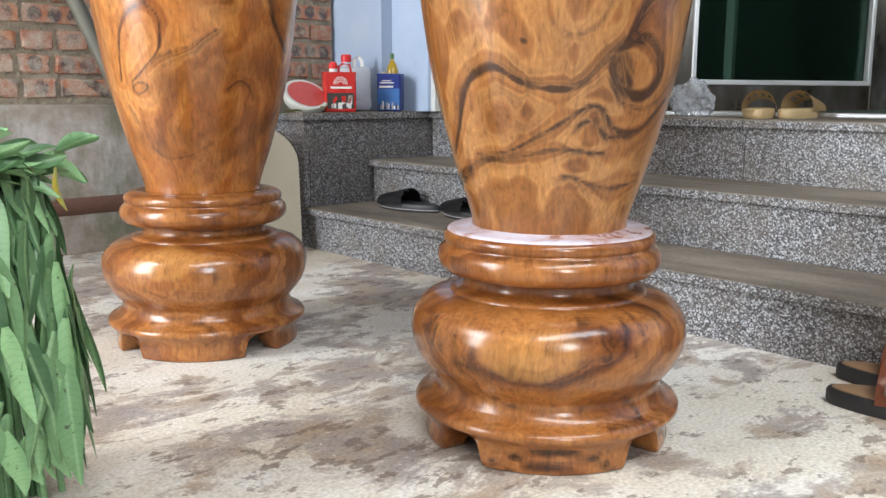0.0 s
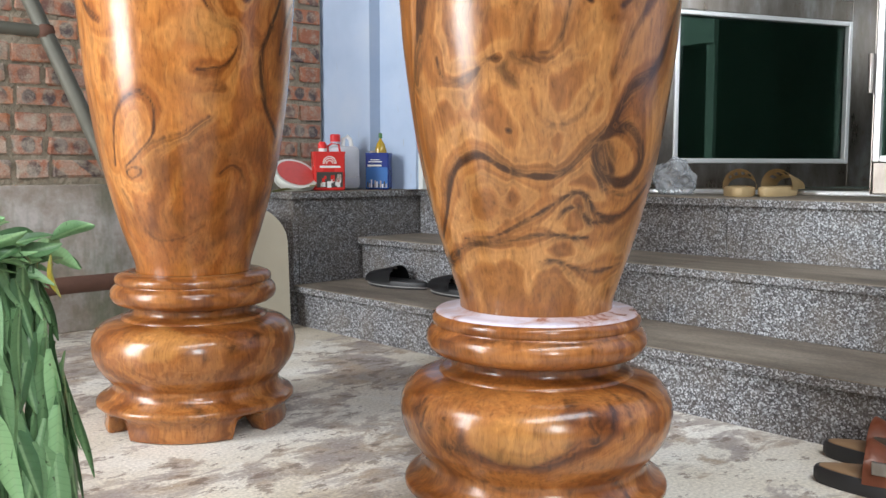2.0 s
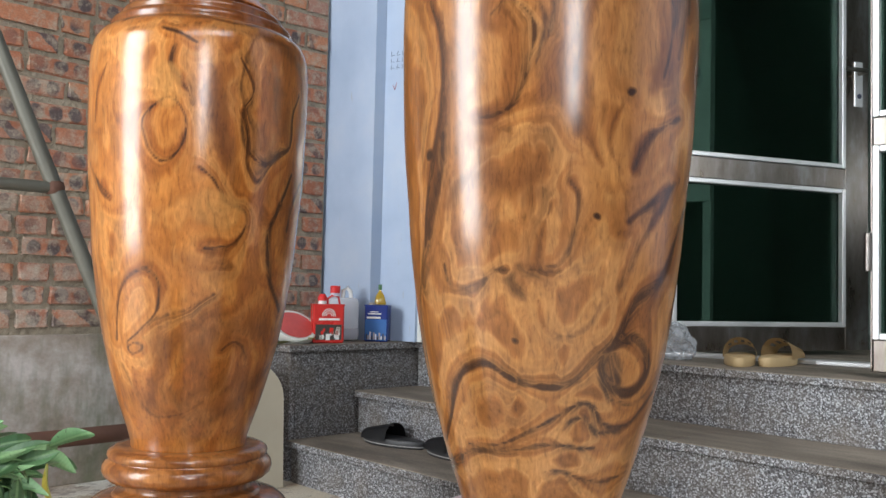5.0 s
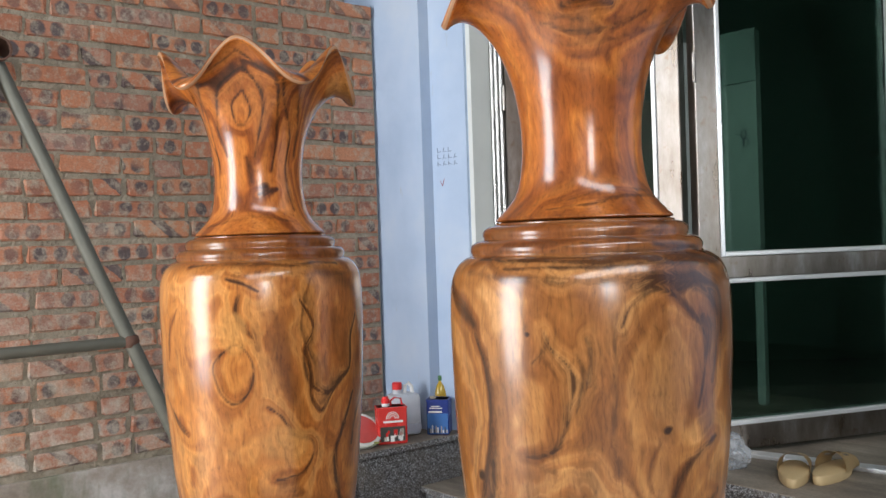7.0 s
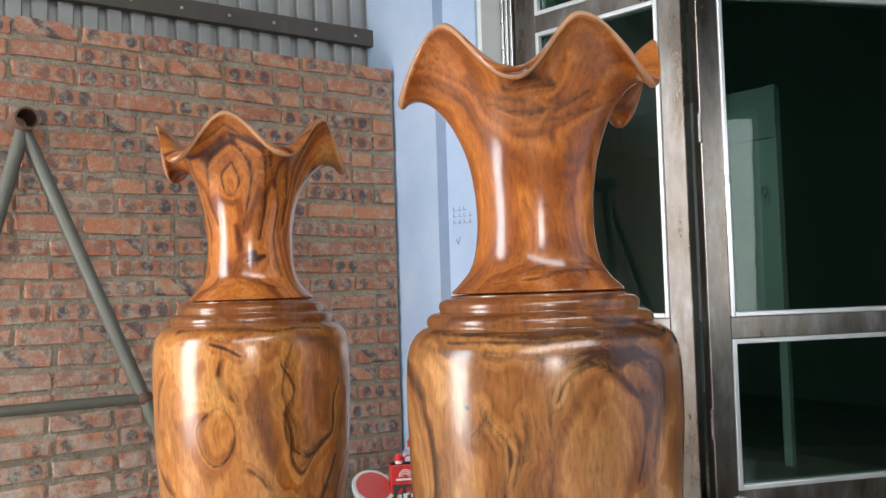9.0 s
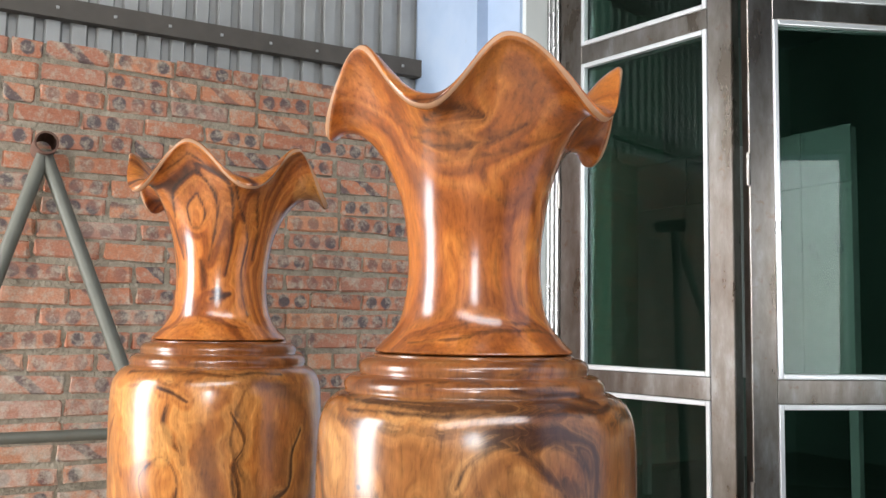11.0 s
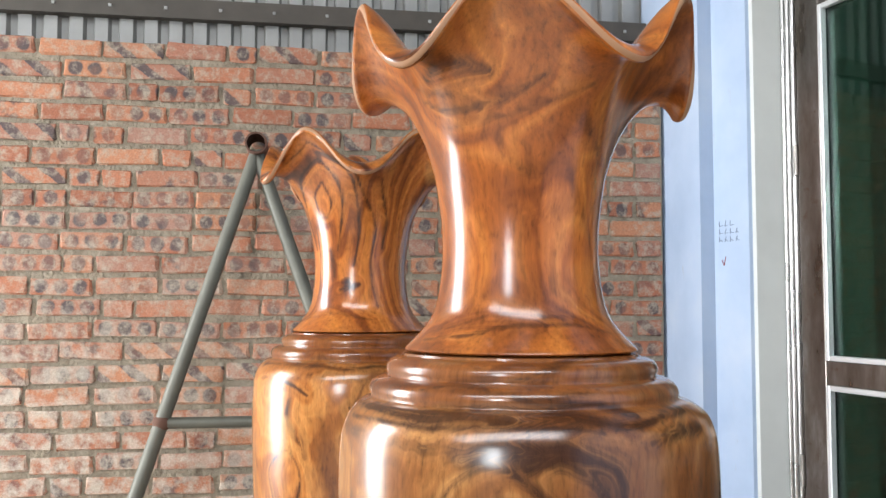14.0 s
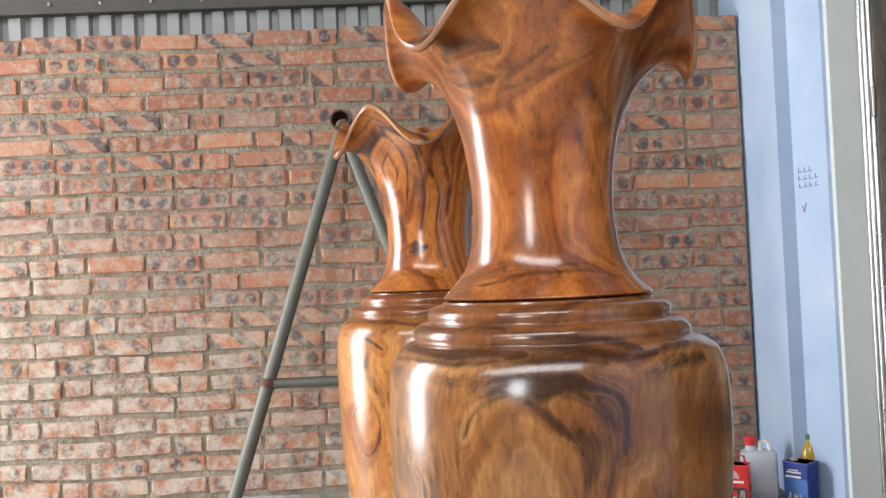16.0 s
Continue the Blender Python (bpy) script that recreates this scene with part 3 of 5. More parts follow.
def purlin(z, y):
    beam = tagged(part("purlin", box(-2.6, 2.25, y, y + 0.004, z, z + 0.075), PURLIN), "dark steel purlin with bolts across the metal sheet", "beam", "purlins on the sheet", "structure")
    for foot in (z, z + 0.071):
        part("flange", box(-2.6, 2.25, y + 0.004, y + 0.045, foot, foot + 0.004), PURLIN, beam)
    for k in range(24):
        part("bolt", box(-2.5 + 0.2 * k, -2.488 + 0.2 * k, y - 0.006, y, z + 0.03, z + 0.042, 0.002), ZINC, beam)


for z in (2.40, 3.2):
    purlin(z, 3.37)

# Unseen roof in two pieces, shutting out the sky except at the gap.
tagged(part("ceiling_back", box(-2.9, 2.6, -4.3, -1.9, 3.75, 3.80), ROOF), "unseen dark sheet metal roof at the back", "roof", kind="structure")
roof = tagged(part("ceiling", box(-2.9, 2.6, -0.7, 3.6, 3.75, 3.80), ROOF), "unseen dark sheet metal roof over the yard", "roof", kind="structure")


def wall(name, x0, x1, y0, y1, z0, z1, material, label):
    return tagged(part(name, box(x0, x1, y0, y1, z0, z1), material), label, "wall", kind="structure")


# Unseen walls added to limit the daylight to a few openings.
wall("wall_west", -2.82, -2.6, -1.5, 1.85, 0, 3.75, YARDWALL, "unseen grey yard wall between the daylight openings")
wall("wall_west_lintel", -2.82, -2.6, 1.85, 3.4, 3.3, 3.75, YARDWALL, "unseen grey wall above the yard gate")
wall("wall_southwest_lintel", -2.82, -2.6, -4.2, -1.5, 3.35, 3.75, YARDWALL, "unseen grey wall above the wide opening")
wall("wall_parapet_west", -2.82, -2.6, -4.42, -1.5, 0, 1.5, YARDWALL, "unseen low grey wall that cuts off low daylight")
wall("wall_parapet_south", -2.6, -1.0, -4.42, -4.2, 0, 1.5, YARDWALL, "unseen low grey wall that cuts off low daylight at the back")
wall("wall_south", -1.0, 2.6, -4.42, -4.2, 0, 3.75, YARDWALL, "unseen grey wall that closes the yard at the back")

# house front: two stepped pale blue piers, a grey reveal, then the steel doors
wall("wall_pier_corner", 2.20, 2.60, 2.90, 3.44, 0.0, 3.75, BLUEWALL, "pale blue limewashed house corner pier")
pier = bmesh.new()
feet = [(2.25, 2.8985), (2.297, 2.74), (2.60, 2.74), (2.60, 2.8985)]
lower, upper = ([pier.verts.new((x, y, z)) for x, y in feet] for z in (0.474, 3.75))
pier.faces.new(lower), pier.faces.new(upper)
for k in range(4):
    pier.faces.new((lower[k], lower[(k + 1) % 4], upper[(k + 1) % 4], upper[k]))
tagged(part("wall_pier_inner", pier, BLUEWALL), "pale blue limewashed wall with pencilled sums", "wall", kind="structure")
wall("wall_reveal", 2.31, 2.60, 2.715, 2.74, 0.474, 3.75, GREYWALL, "grey white plastered door reveal")
wall("wall_house_south", 2.60, 2.80, -4.2, 0.45, 0.0, 3.75, BLUEWALL, "pale blue limewashed house wall")
wall("wall_house_lintel", 2.60, 2.80, 0.45, 2.70, 3.05, 3.75, BLUEWALL, "pale blue limewashed wall above the doors")

# room behind the doors
wall("floor_room", 2.55, 5.6, -0.5, 4.2, 0.33, 0.462, TILE, "dark glossy tiled room floor")["category"] = "floor"
wall("wall_room_back", 5.6, 5.75, -0.5, 4.2, 0.46, 3.3, ROOMSHADE, "back wall of the room with its shade painted on")
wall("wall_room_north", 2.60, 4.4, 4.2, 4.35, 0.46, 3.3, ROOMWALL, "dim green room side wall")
# Same wall continued in the darker colour, standing in for shade there.
wall("wall_room_north_end", 4.4, 5.6, 4.2, 4.35, 0.46, 3.3, ROOMSHADE, "far end of the room side wall with its shade painted on")
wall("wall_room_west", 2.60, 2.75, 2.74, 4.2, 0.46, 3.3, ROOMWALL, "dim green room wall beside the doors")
# South walls take the darker colour too, so the door mirrors less brightness.
wall("wall_room_south", 3.27, 4.28, -0.65, -0.5, 0.46, 3.3, ROOMSHADE, "dim green room side wall")
# Opening made for the added room lamp, not a known window.
wall("wall_room_south_low", 2.80, 3.27, -0.65, -0.5, 0.46, 1.0, ROOMSHADE, "dim green room wall under the added lamp opening")
wall("wall_room_south_high", 2.80, 3.27, -0.65, -0.5, 2.3, 3.3, ROOMSHADE, "dim green room wall above the added lamp opening")
wall("wall_room_south_end", 4.52, 5.6, -0.65, -0.5, 0.46, 3.3, ROOMSHADE, "dim dark room side wall past the window")
wall("wall_room_sill", 4.28, 4.52, -0.65, -0.5, 0.46, 1.22, ROOMSHADE, "dim dark room wall under the window")
wall("wall_room_head", 4.28, 4.52, -0.65, -0.5, 1.50, 3.3, ROOMSHADE, "dim dark room wall above the window")
wall("ceiling_room", 2.60, 5.75, -0.65, 4.35, 3.33, 3.4, ROOMSHADE, "dim room ceiling")["category"] = "ceiling"
lining = tagged(part("ceiling_lining", corrugated(0.0, 2.9, -0.5, 4.2, 0.10, 0.02), ROOMSHEET), "green corrugated sheet lining under the room ceiling", "ceiling", kind="structure")
lining.matrix_world = pose(2.76, 0, 3.30, -90, 0, 0) @ Matrix.Diagonal((1, 1, -1, 1))
lining_back = lining.modifiers.new("thickness", "SOLIDIFY")
lining_back.thickness = 0.0015

# ---- entrance steps ----
def build_steps():
    top = thing("entrance_steps", pose(0, 0, 0), "speckled grey granite entrance steps with worn dusty treads", "steps", kind="structure")
    runs = [(1.76, 2.07, 0.0, 0.146), (2.05, 2.36, 0.146, 0.300), (2.34, 2.80, 0.300, 0.472)]
    for x0, x1, z0, z1 in runs:
        y = -1.2
        while y < 2.79:
            y1 = min(y + 1.33, 2.80)
            part("riser", box(x0 + 0.022, x0 + 0.045, y, y1 - 0.002, z0, z1 - 0.024), GRANITE, top)
            bm = bmesh.new()
            add_box(bm, x0, x1, y, y1 - 0.0015, z1 - 0.024, z1, 0.003)
            for f in bm.faces:
                f.material_index = 0 if f.calc_center_median().z > z1 - 0.002 else 1
            part("tread", bm, [TREAD, GRANITE], top, "worn dusty stone tread")
            y = y1
    part("core", box(1.80, 2.80, -1.2, 2.80, 0.0, 0.12), MORTAR, top)
    part("core", box(2.09, 2.80, -1.2, 2.80, 0.12, 0.275), MORTAR, top)
    part("core", box(2.38, 2.80, -1.2, 2.80, 0.275, 0.447), MORTAR, top)
    # the side block that carries the cans
    part("side_panel", box(1.80, 2.343, 2.80, 2.822, 0.0, 0.446), GRANITE, top)
    part("side_panel", box(1.778, 1.80, 2.806, 3.19, 0.0, 0.446), GRANITE, top)
    part("core", box(1.80, 2.34, 2.822, 2.898, 0.0, 0.446), MORTAR, top)
    part("core", box(1.80, 2.198, 2.900, 3.19, 0.0, 0.446), MORTAR, top)
    part("riser", box(2.3435, 2.60, 2.80, 2.898, 0.30, 0.4725), GRANITE, top)
    bm = bmesh.new()
    add_box(bm, 1.758, 2.345, 2.782, 3.19, 0.447, 0.473, 0.003)
    for f in bm.faces:
        f.material_index = 0 if f.calc_center_median().z > 0.471 else 1
    part("tread", bm, [TREAD, GRANITE], top, "worn dusty stone slab")
    return top


build_steps()


# ---- the two turned vases ----
# dark heartwood veins of bodies and stands: half width in metres, depth of colour, smoke to one side, then bearings in degrees and heights
def vein(into, half, depth, smoke, *way):
    into.append((half, depth, smoke, way))


VEINS_A = []
vein(VEINS_A, 0.03, 0.37, 0, (187, 0.526), (195, 0.494), (210, 0.497))
vein(VEINS_A, 0.03, 0.53, 0, (275, 0.464), (283, 0.514), (293, 0.582))
vein(VEINS_A, 0.035, 0.59, 0, (270, 0.606), (276, 0.689), (281, 0.756), (281, 0.863))
vein(VEINS_A, 0.03, 0.4, 0, (198, 0.905), (204, 0.849), (215, 0.810))
vein(VEINS_A, 0.02, 0.4, 0, (217, 0.764), (213, 0.718))
vein(VEINS_A, 0.03, 0.53, 0, (251, 0.892), (258, 0.826), (250, 0.746))
vein(VEINS_A, 0.02, 0.46, 0, (211, 0.679), (215, 0.703), (222, 0.688))
vein(VEINS_A, 0.045, 0.59, 0, (249, 1.115), (252, 1.023), (250, 0.947))
vein(VEINS_A, 0.03, 0.73, 0, (271, 1.110), (272, 1.007), (273, 0.935))
vein(VEINS_A, 0.02, 0.53, 0, (160, 1.170), (168, 1.064))
vein(VEINS_A, 0.02, 0.4, 0, (189, 1.062), (187, 1.008), (189, 0.930))
vein(VEINS_A, 0.025, 0.46, 0, (202, 0.914), (195, 0.868), (204, 0.823))
vein(VEINS_A, 0.02, 0.33, 0, (218, 0.906), (216, 0.824), (210, 0.762))
vein(VEINS_A, 0.012, 0.42, 0, (166, 1.192), (199, 1.181), (219, 1.176), (250, 1.178), (273, 1.168))
vein(VEINS_A, 0.03, 0.65, 0, (249, 1.186), (266, 1.191), (284, 1.181), (304, 1.160))
vein(VEINS_A, 0.03, 0.65, 0, (281, 1.057), (291, 1.112), (303, 1.134))
vein(VEINS_A, 0.004, 0.95, 0.018, (154, 0.450), (167, 0.488), (175, 0.524), (182, 0.558), (189, 0.573), (194, 0.579), (199, 0.576), (204, 0.565), (211, 0.553), (218, 0.546), (226, 0.544), (232, 0.549), (237, 0.561), (242, 0.578), (246, 0.592), (251, 0.605), (254, 0.617))
vein(VEINS_A, 0.009, 0.9, 0, (251, 0.609), (262, 0.614), (270, 0.598), (274, 0.574), (272, 0.549), (265, 0.536), (257, 0.540), (250, 0.557), (247, 0.576), (249, 0.597), (253, 0.609))
vein(VEINS_A, 0.014, 0.85, 0, (250, 0.593), (252, 0.573), (256, 0.553))
vein(VEINS_A, 0.01, 0.8, -0.03, (254, 0.619), (257, 0.645), (262, 0.670), (270, 0.684), (279, 0.715), (286, 0.767), (293, 0.804))
vein(VEINS_A, 0.01, 0.5, 0.02, (251, 0.684), (255, 0.716), (261, 0.753), (276, 0.827))
vein(VEINS_A, 0.003, 0.6, -0.012, (248, 0.564), (250, 0.540), (256, 0.524), (267, 0.517), (277, 0.527), (286, 0.552), (295, 0.578))
vein(VEINS_A, 0.0028, 0.8, -0.012, (179, 0.453), (194, 0.458), (202, 0.465), (210, 0.476), (219, 0.489), (227, 0.503), (233, 0.515), (240, 0.524), (246, 0.516), (252, 0.495), (260, 0.486), (270, 0.490), (278, 0.506), (288, 0.531))
vein(VEINS_A, 0.003, 0.65, -0.008, (231, 0.487), (235, 0.499), (241, 0.503), (246, 0.491), (251, 0.481), (263, 0.482))
vein(VEINS_A, 0.003, 0.75, -0.01, (139, 0.396), (160, 0.421), (181, 0.442), (200, 0.452), (213, 0.457), (225, 0.461), (237, 0.462), (250, 0.460))
vein(VEINS_A, 0.009, 0.8, 0, (139, 0.402), (169, 0.428))
vein(VEINS_A, 0.003, 0.65, -0.012, (227, 0.428), (235, 0.428), (246, 0.415), (259, 0.407), (271, 0.408), (284, 0.414))
vein(VEINS_A, 0.01, 0.6, 0.02, (180, 0.898), (178, 0.851), (174, 0.813), (169, 0.765), (162, 0.717), (154, 0.667), (151, 0.607), (150, 0.554), (146, 0.501))
vein(VEINS_A, 0.006, 0.6, -0.015, (177, 0.714), (178, 0.697), (181, 0.685), (189, 0.680), (197, 0.689), (202, 0.703), (206, 0.706))
vein(VEINS_A, 0.005, 0.4, -0.015, (197, 0.711), (201, 0.753), (204, 0.776))
vein(VEINS_A, 0.014, 0.4, 0, (205, 0.703), (210, 0.679), (212, 0.668))
vein(VEINS_A, 0.005, 0.6, 0.018, (230, 0.826), (233, 0.807), (233, 0.781), (232, 0.754), (230, 0.734), (226, 0.715), (221, 0.710))
vein(VEINS_A, 0.004, 0.45, -0.02, (223, 0.795), (220, 0.756), (219, 0.722))
vein(VEINS_A, 0.01, 0.4, 0, (211, 0.710), (218, 0.703), (226, 0.703))
vein(VEINS_A, 0.005, 0.42, -0.015, (218, 0.664), (220, 0.633), (224, 0.618), (230, 0.612), (236, 0.621), (241, 0.639), (244, 0.667))
vein(VEINS_A, 0.014, 0.8, 0, (142, 1.177), (162, 1.138), (173, 1.106))
vein(VEINS_A, 0.006, 0.75, 0.03, (174, 1.091), (178, 1.059), (179, 1.026), (180, 0.986), (180, 0.947), (178, 0.907), (174, 0.859), (170, 0.819), (165, 0.752), (159, 0.684))
vein(VEINS_A, 0.018, 0.78, 0, (180, 0.796), (185, 0.820), (192, 0.837))
vein(VEINS_A, 0.0035, 0.7, -0.018, (205, 1.104), (208, 1.077), (213, 1.057), (216, 1.038), (216, 1.011), (214, 0.981), (211, 0.951), (208, 0.929), (202, 0.918), (196, 0.918))
vein(VEINS_A, 0.004, 0.4, 0.015, (207, 1.096), (204, 1.070), (200, 1.051))
vein(VEINS_A, 0.014, 0.35, 0, (204, 0.906), (209, 0.891))
vein(VEINS_A, 0.008, 0.4, 0.05, (232, 0.892), (231, 0.944), (231, 1.019), (231, 1.080), (232, 1.125))
vein(VEINS_A, 0.007, 0.6, 0.02, (234, 1.107), (237, 1.134), (242, 1.155), (247, 1.162), (254, 1.156), (262, 1.136), (268, 1.108), (271, 1.070), (270, 1.030), (267, 0.981))
vein(VEINS_A, 0.018, 0.85, 0, (266, 1.028), (264, 0.988), (261, 0.960))
vein(VEINS_A, 0.01, 0.65, 0.02, (278, 0.928), (263, 0.899), (258, 0.879), (254, 0.848))
vein(VEINS_A, 0.006, 0.4, -0.02, (233, 0.915), (238, 0.870), (242, 0.847))
vein(VEINS_A, 0.009, 0.6, -0.02, (253, 0.775), (260, 0.794), (269, 0.817), (282, 0.840))
vein(VEINS_A, 0.004, 0.4, -0.012, (249, 0.840), (244, 0.870), (245, 0.908), (249, 0.939))
vein(VEINS_A, 0.0035, 0.85, 0.006, (168, 1.212), (182, 1.213), (202, 1.210), (220, 1.204), (239, 1.209), (257, 1.217), (279, 1.218), (294, 1.207))
vein(VEINS_A, 0.003, 0.6, 0, (188, 1.201), (216, 1.195), (238, 1.198), (259, 1.203), (280, 1.192))
vein(VEINS_A, 0.011, 0.65, 0.02, (240, 1.167), (249, 1.178), (261, 1.179), (272, 1.160), (278, 1.123), (279, 1.071), (276, 1.021))
vein(VEINS_A, 0.004, 0.45, 0.012, (217, 1.070), (219, 1.037), (217, 0.970))
vein(VEINS_A, 0.0045, 0.9, 0.01, (196, 1.212), (224, 1.203), (237, 1.208), (248, 1.208), (257, 1.210), (267, 1.209), (278, 1.203), (287, 1.198), (297, 1.200), (318, 1.211))
vein(VEINS_A, 0.014, 0.75, 0.03, (258, 1.166), (266, 1.177), (274, 1.170), (281, 1.156), (283, 1.129), (283, 1.089))
vein(VEINS_A, 0.014, 0.55, 0, (270, 1.119), (273, 1.092), (271, 1.060))
vein(VEINS_A, 0.003, 0.5, 0.01, (221, 1.093), (222, 1.066), (221, 1.033))
vein(VEINS_A, 0.004, 0.65, 0, (252, 1.243), (269, 1.258), (288, 1.266))
vein(VEINS_A, 0.003, 0.6, 0, (206, 1.223), (234, 1.234), (257, 1.230), (281, 1.230), (305, 1.232))
vein(VEINS_A, 0.012, 0.6, 0, (294, 1.178), (304, 1.188), (319, 1.193))
vein(VEINS_A, 0.05, 0.85, 0, (268, 1.13), (300, 1.12), (330, 1.10))
vein(VEINS_A, 0.045, 0.7, 0, (292, 1.02), (312, 0.97), (330, 0.93))
VEINS_B = []
vein(VEINS_B, 0.045, 0.5, 0, (220, 0.552), (242, 0.565), (262, 0.589), (288, 0.591))
vein(VEINS_B, 0.04, 0.46, 0, (190, 0.456), (226, 0.437), (259, 0.461), (294, 0.483))
vein(VEINS_B, 0.03, 0.59, 0, (300, 0.749), (300, 0.869), (305, 0.993))
vein(VEINS_B, 0.02, 0.46, 0, (250, 0.999), (256, 0.935), (259, 0.882))
vein(VEINS_B, 0.025, 0.53, 0, (274, 0.991), (278, 0.949))
vein(VEINS_B, 0.015, 0.26, 0, (179, 0.789), (178, 0.698), (182, 0.594))
vein(VEINS_B, 0.02, 0.4, 0, (232, 0.731), (253, 0.701), (274, 0.694))
vein(VEINS_B, 0.025, 0.46, 0, (246, 1.104), (252, 0.974), (255, 0.920))
vein(VEINS_B, 0.03, 0.53, 0, (282, 1.095), (288, 1.005))
vein(VEINS_B, 0.02, 0.33, 0, (188, 1.039), (197, 0.949))
vein(VEINS_B, 0.02, 0.65, 0, (317, 0.990), (326, 0.843))
vein(VEINS_B, 0.01, 0.34, 0, (202, 1.175), (232, 1.185), (266, 1.185), (298, 1.174))
vein(VEINS_B, 0.002, 0.75, 0.006, (226, 1.044), (222, 1.034), (217, 1.014), (214, 0.991), (216, 0.953), (219, 0.932), (224, 0.916), (230, 0.921), (235, 0.951), (236, 0.996), (232, 1.030), (226, 1.044))
vein(VEINS_B, 0.0026, 0.7, -0.01, (216, 0.704), (207, 0.693), (197, 0.659), (192, 0.607), (189, 0.564))
vein(VEINS_B, 0.0026, 0.75, 0.008, (214, 0.704), (221, 0.687), (222, 0.648), (220, 0.616), (210, 0.588), (199, 0.564))
vein(VEINS_B, 0.0024, 0.7, 0.006, (205, 0.563), (199, 0.552), (202, 0.538), (209, 0.544), (211, 0.556), (205, 0.563))
vein(VEINS_B, 0.0018, 0.65, -0.035, (218, 0.605), (230, 0.617), (238, 0.623), (246, 0.644), (253, 0.659))
vein(VEINS_B, 0.0032, 0.7, 0.018, (243, 0.899), (249, 0.881), (254, 0.854), (256, 0.838), (266, 0.826), (269, 0.807), (267, 0.780), (261, 0.755), (254, 0.749), (247, 0.748))
vein(VEINS_B, 0.014, 0.4, 0, (249, 0.728), (256, 0.719), (262, 0.714))
vein(VEINS_B, 0.005, 0.7, 0.025, (263, 1.021), (267, 0.971), (266, 0.918), (270, 0.887), (273, 0.883), (278, 0.911), (287, 0.951), (295, 0.971), (296, 1.036), (303, 1.084))
vein(VEINS_B, 0.008, 0.75, 0.018, (300, 0.911), (288, 0.822), (284, 0.787), (287, 0.713), (291, 0.671), (306, 0.625))
vein(VEINS_B, 0.008, 0.6, 0, (317, 0.904), (305, 0.853), (301, 0.797))
vein(VEINS_B, 0.003, 0.5, -0.01, (179, 0.894), (185, 0.859), (192, 0.840))
vein(VEINS_B, 0.005, 0.5, -0.015, (260, 0.545), (267, 0.563), (274, 0.553), (279, 0.526))
vein(VEINS_B, 0.018, 0.51, 0, (223, 0.586), (222, 0.518), (212, 0.447))
vein(VEINS_B, 0.003, 0.4, -0.012, (190, 0.514), (195, 0.486), (210, 0.420), (232, 0.418), (252, 0.444))
vein(VEINS_B, 0.018, 0.62, 0, (259, 0.401), (278, 0.430), (309, 0.500))
vein(VEINS_B, 0.0035, 0.55, 0.02, (228, 1.134), (229, 1.079), (236, 1.056), (239, 1.026))
vein(VEINS_B, 0.0035, 0.5, 0.015, (268, 1.174), (264, 1.121), (261, 1.070), (267, 1.001))
vein(VEINS_B, 0.018, 0.78, 0, (273, 1.188), (287, 1.173), (303, 1.135))
vein(VEINS_B, 0.003, 0.5, 0.01, (190, 1.111), (181, 1.061), (178, 0.999))
vein(VEINS_B, 0.01, 0.3, 0, (198, 1.065), (196, 1.032), (199, 0.995))
vein(VEINS_B, 0.003, 0.5, -0.01, (171, 0.920), (184, 0.873), (193, 0.846))
vein(VEINS_B, 0.005, 0.7, 0, (223, 1.176), (231, 1.167), (239, 1.148))
vein(VEINS_B, 0.004, 0.6, 0, (196, 1.206), (218, 1.206), (240, 1.205), (268, 1.204), (292, 1.201))
vein(VEINS_B, 0.004, 0.6, 0.015, (262, 1.133), (268, 1.070), (263, 1.023), (266, 0.948), (277, 0.918), (292, 0.959))
vein(VEINS_B, 0.004, 0.6, 0, (229, 1.139), (227, 1.103), (232, 1.079))
STAND_VEINS_A = []
vein(STAND_VEINS_A, 0.0035, 0.58, -0.02, (180, 0.213), (187, 0.187), (196, 0.168), (207, 0.164), (220, 0.165), (230, 0.174), (238, 0.189), (245, 0.206), (242, 0.220), (234, 0.227))
vein(STAND_VEINS_A, 0.005, 0.63, -0.014, (168, 0.217), (176, 0.178), (188, 0.153), (207, 0.149), (226, 0.157), (243, 0.176), (253, 0.204), (254, 0.223))
vein(STAND_VEINS_A, 0.007, 0.54, 0, (255, 0.251), (275, 0.236), (278, 0.220))
vein(STAND_VEINS_A, 0.005, 0.49, 0.01, (260, 0.234), (261, 0.200), (255, 0.171))
vein(STAND_VEINS_A, 0.006, 0.49, 0, (145, 0.211), (165, 0.198), (172, 0.166))
vein(STAND_VEINS_A, 0.0035, 0.58, -0.012, (192, 0.117), (204, 0.098), (220, 0.093), (236, 0.095), (245, 0.114))
vein(STAND_VEINS_A, 0.005, 0.73, -0.012, (186, -0.008), (206, 0.025), (225, 0.038), (243, 0.023), (254, -0.003))
vein(STAND_VEINS_A, 0.004, 0.68, -0.01, (194, -0.018), (214, 0.011), (238, 0.004))
vein(STAND_VEINS_A, 0.006, 0.58, 0, (251, 0.127), (268, 0.078), (249, 0.068))
vein(STAND_VEINS_A, 0.004, 0.49, 0, (164, 0.298), (201, 0.306), (229, 0.303), (261, 0.310))
STAND_VEINS_B = []
vein(STAND_VEINS_B, 0.004, 0.49, -0.012, (198, 0.225), (209, 0.198), (224, 0.189), (244, 0.199), (260, 0.215))
vein(STAND_VEINS_B, 0.004, 0.63, -0.012, (247, 0.179), (262, 0.197), (278, 0.214), (291, 0.229))
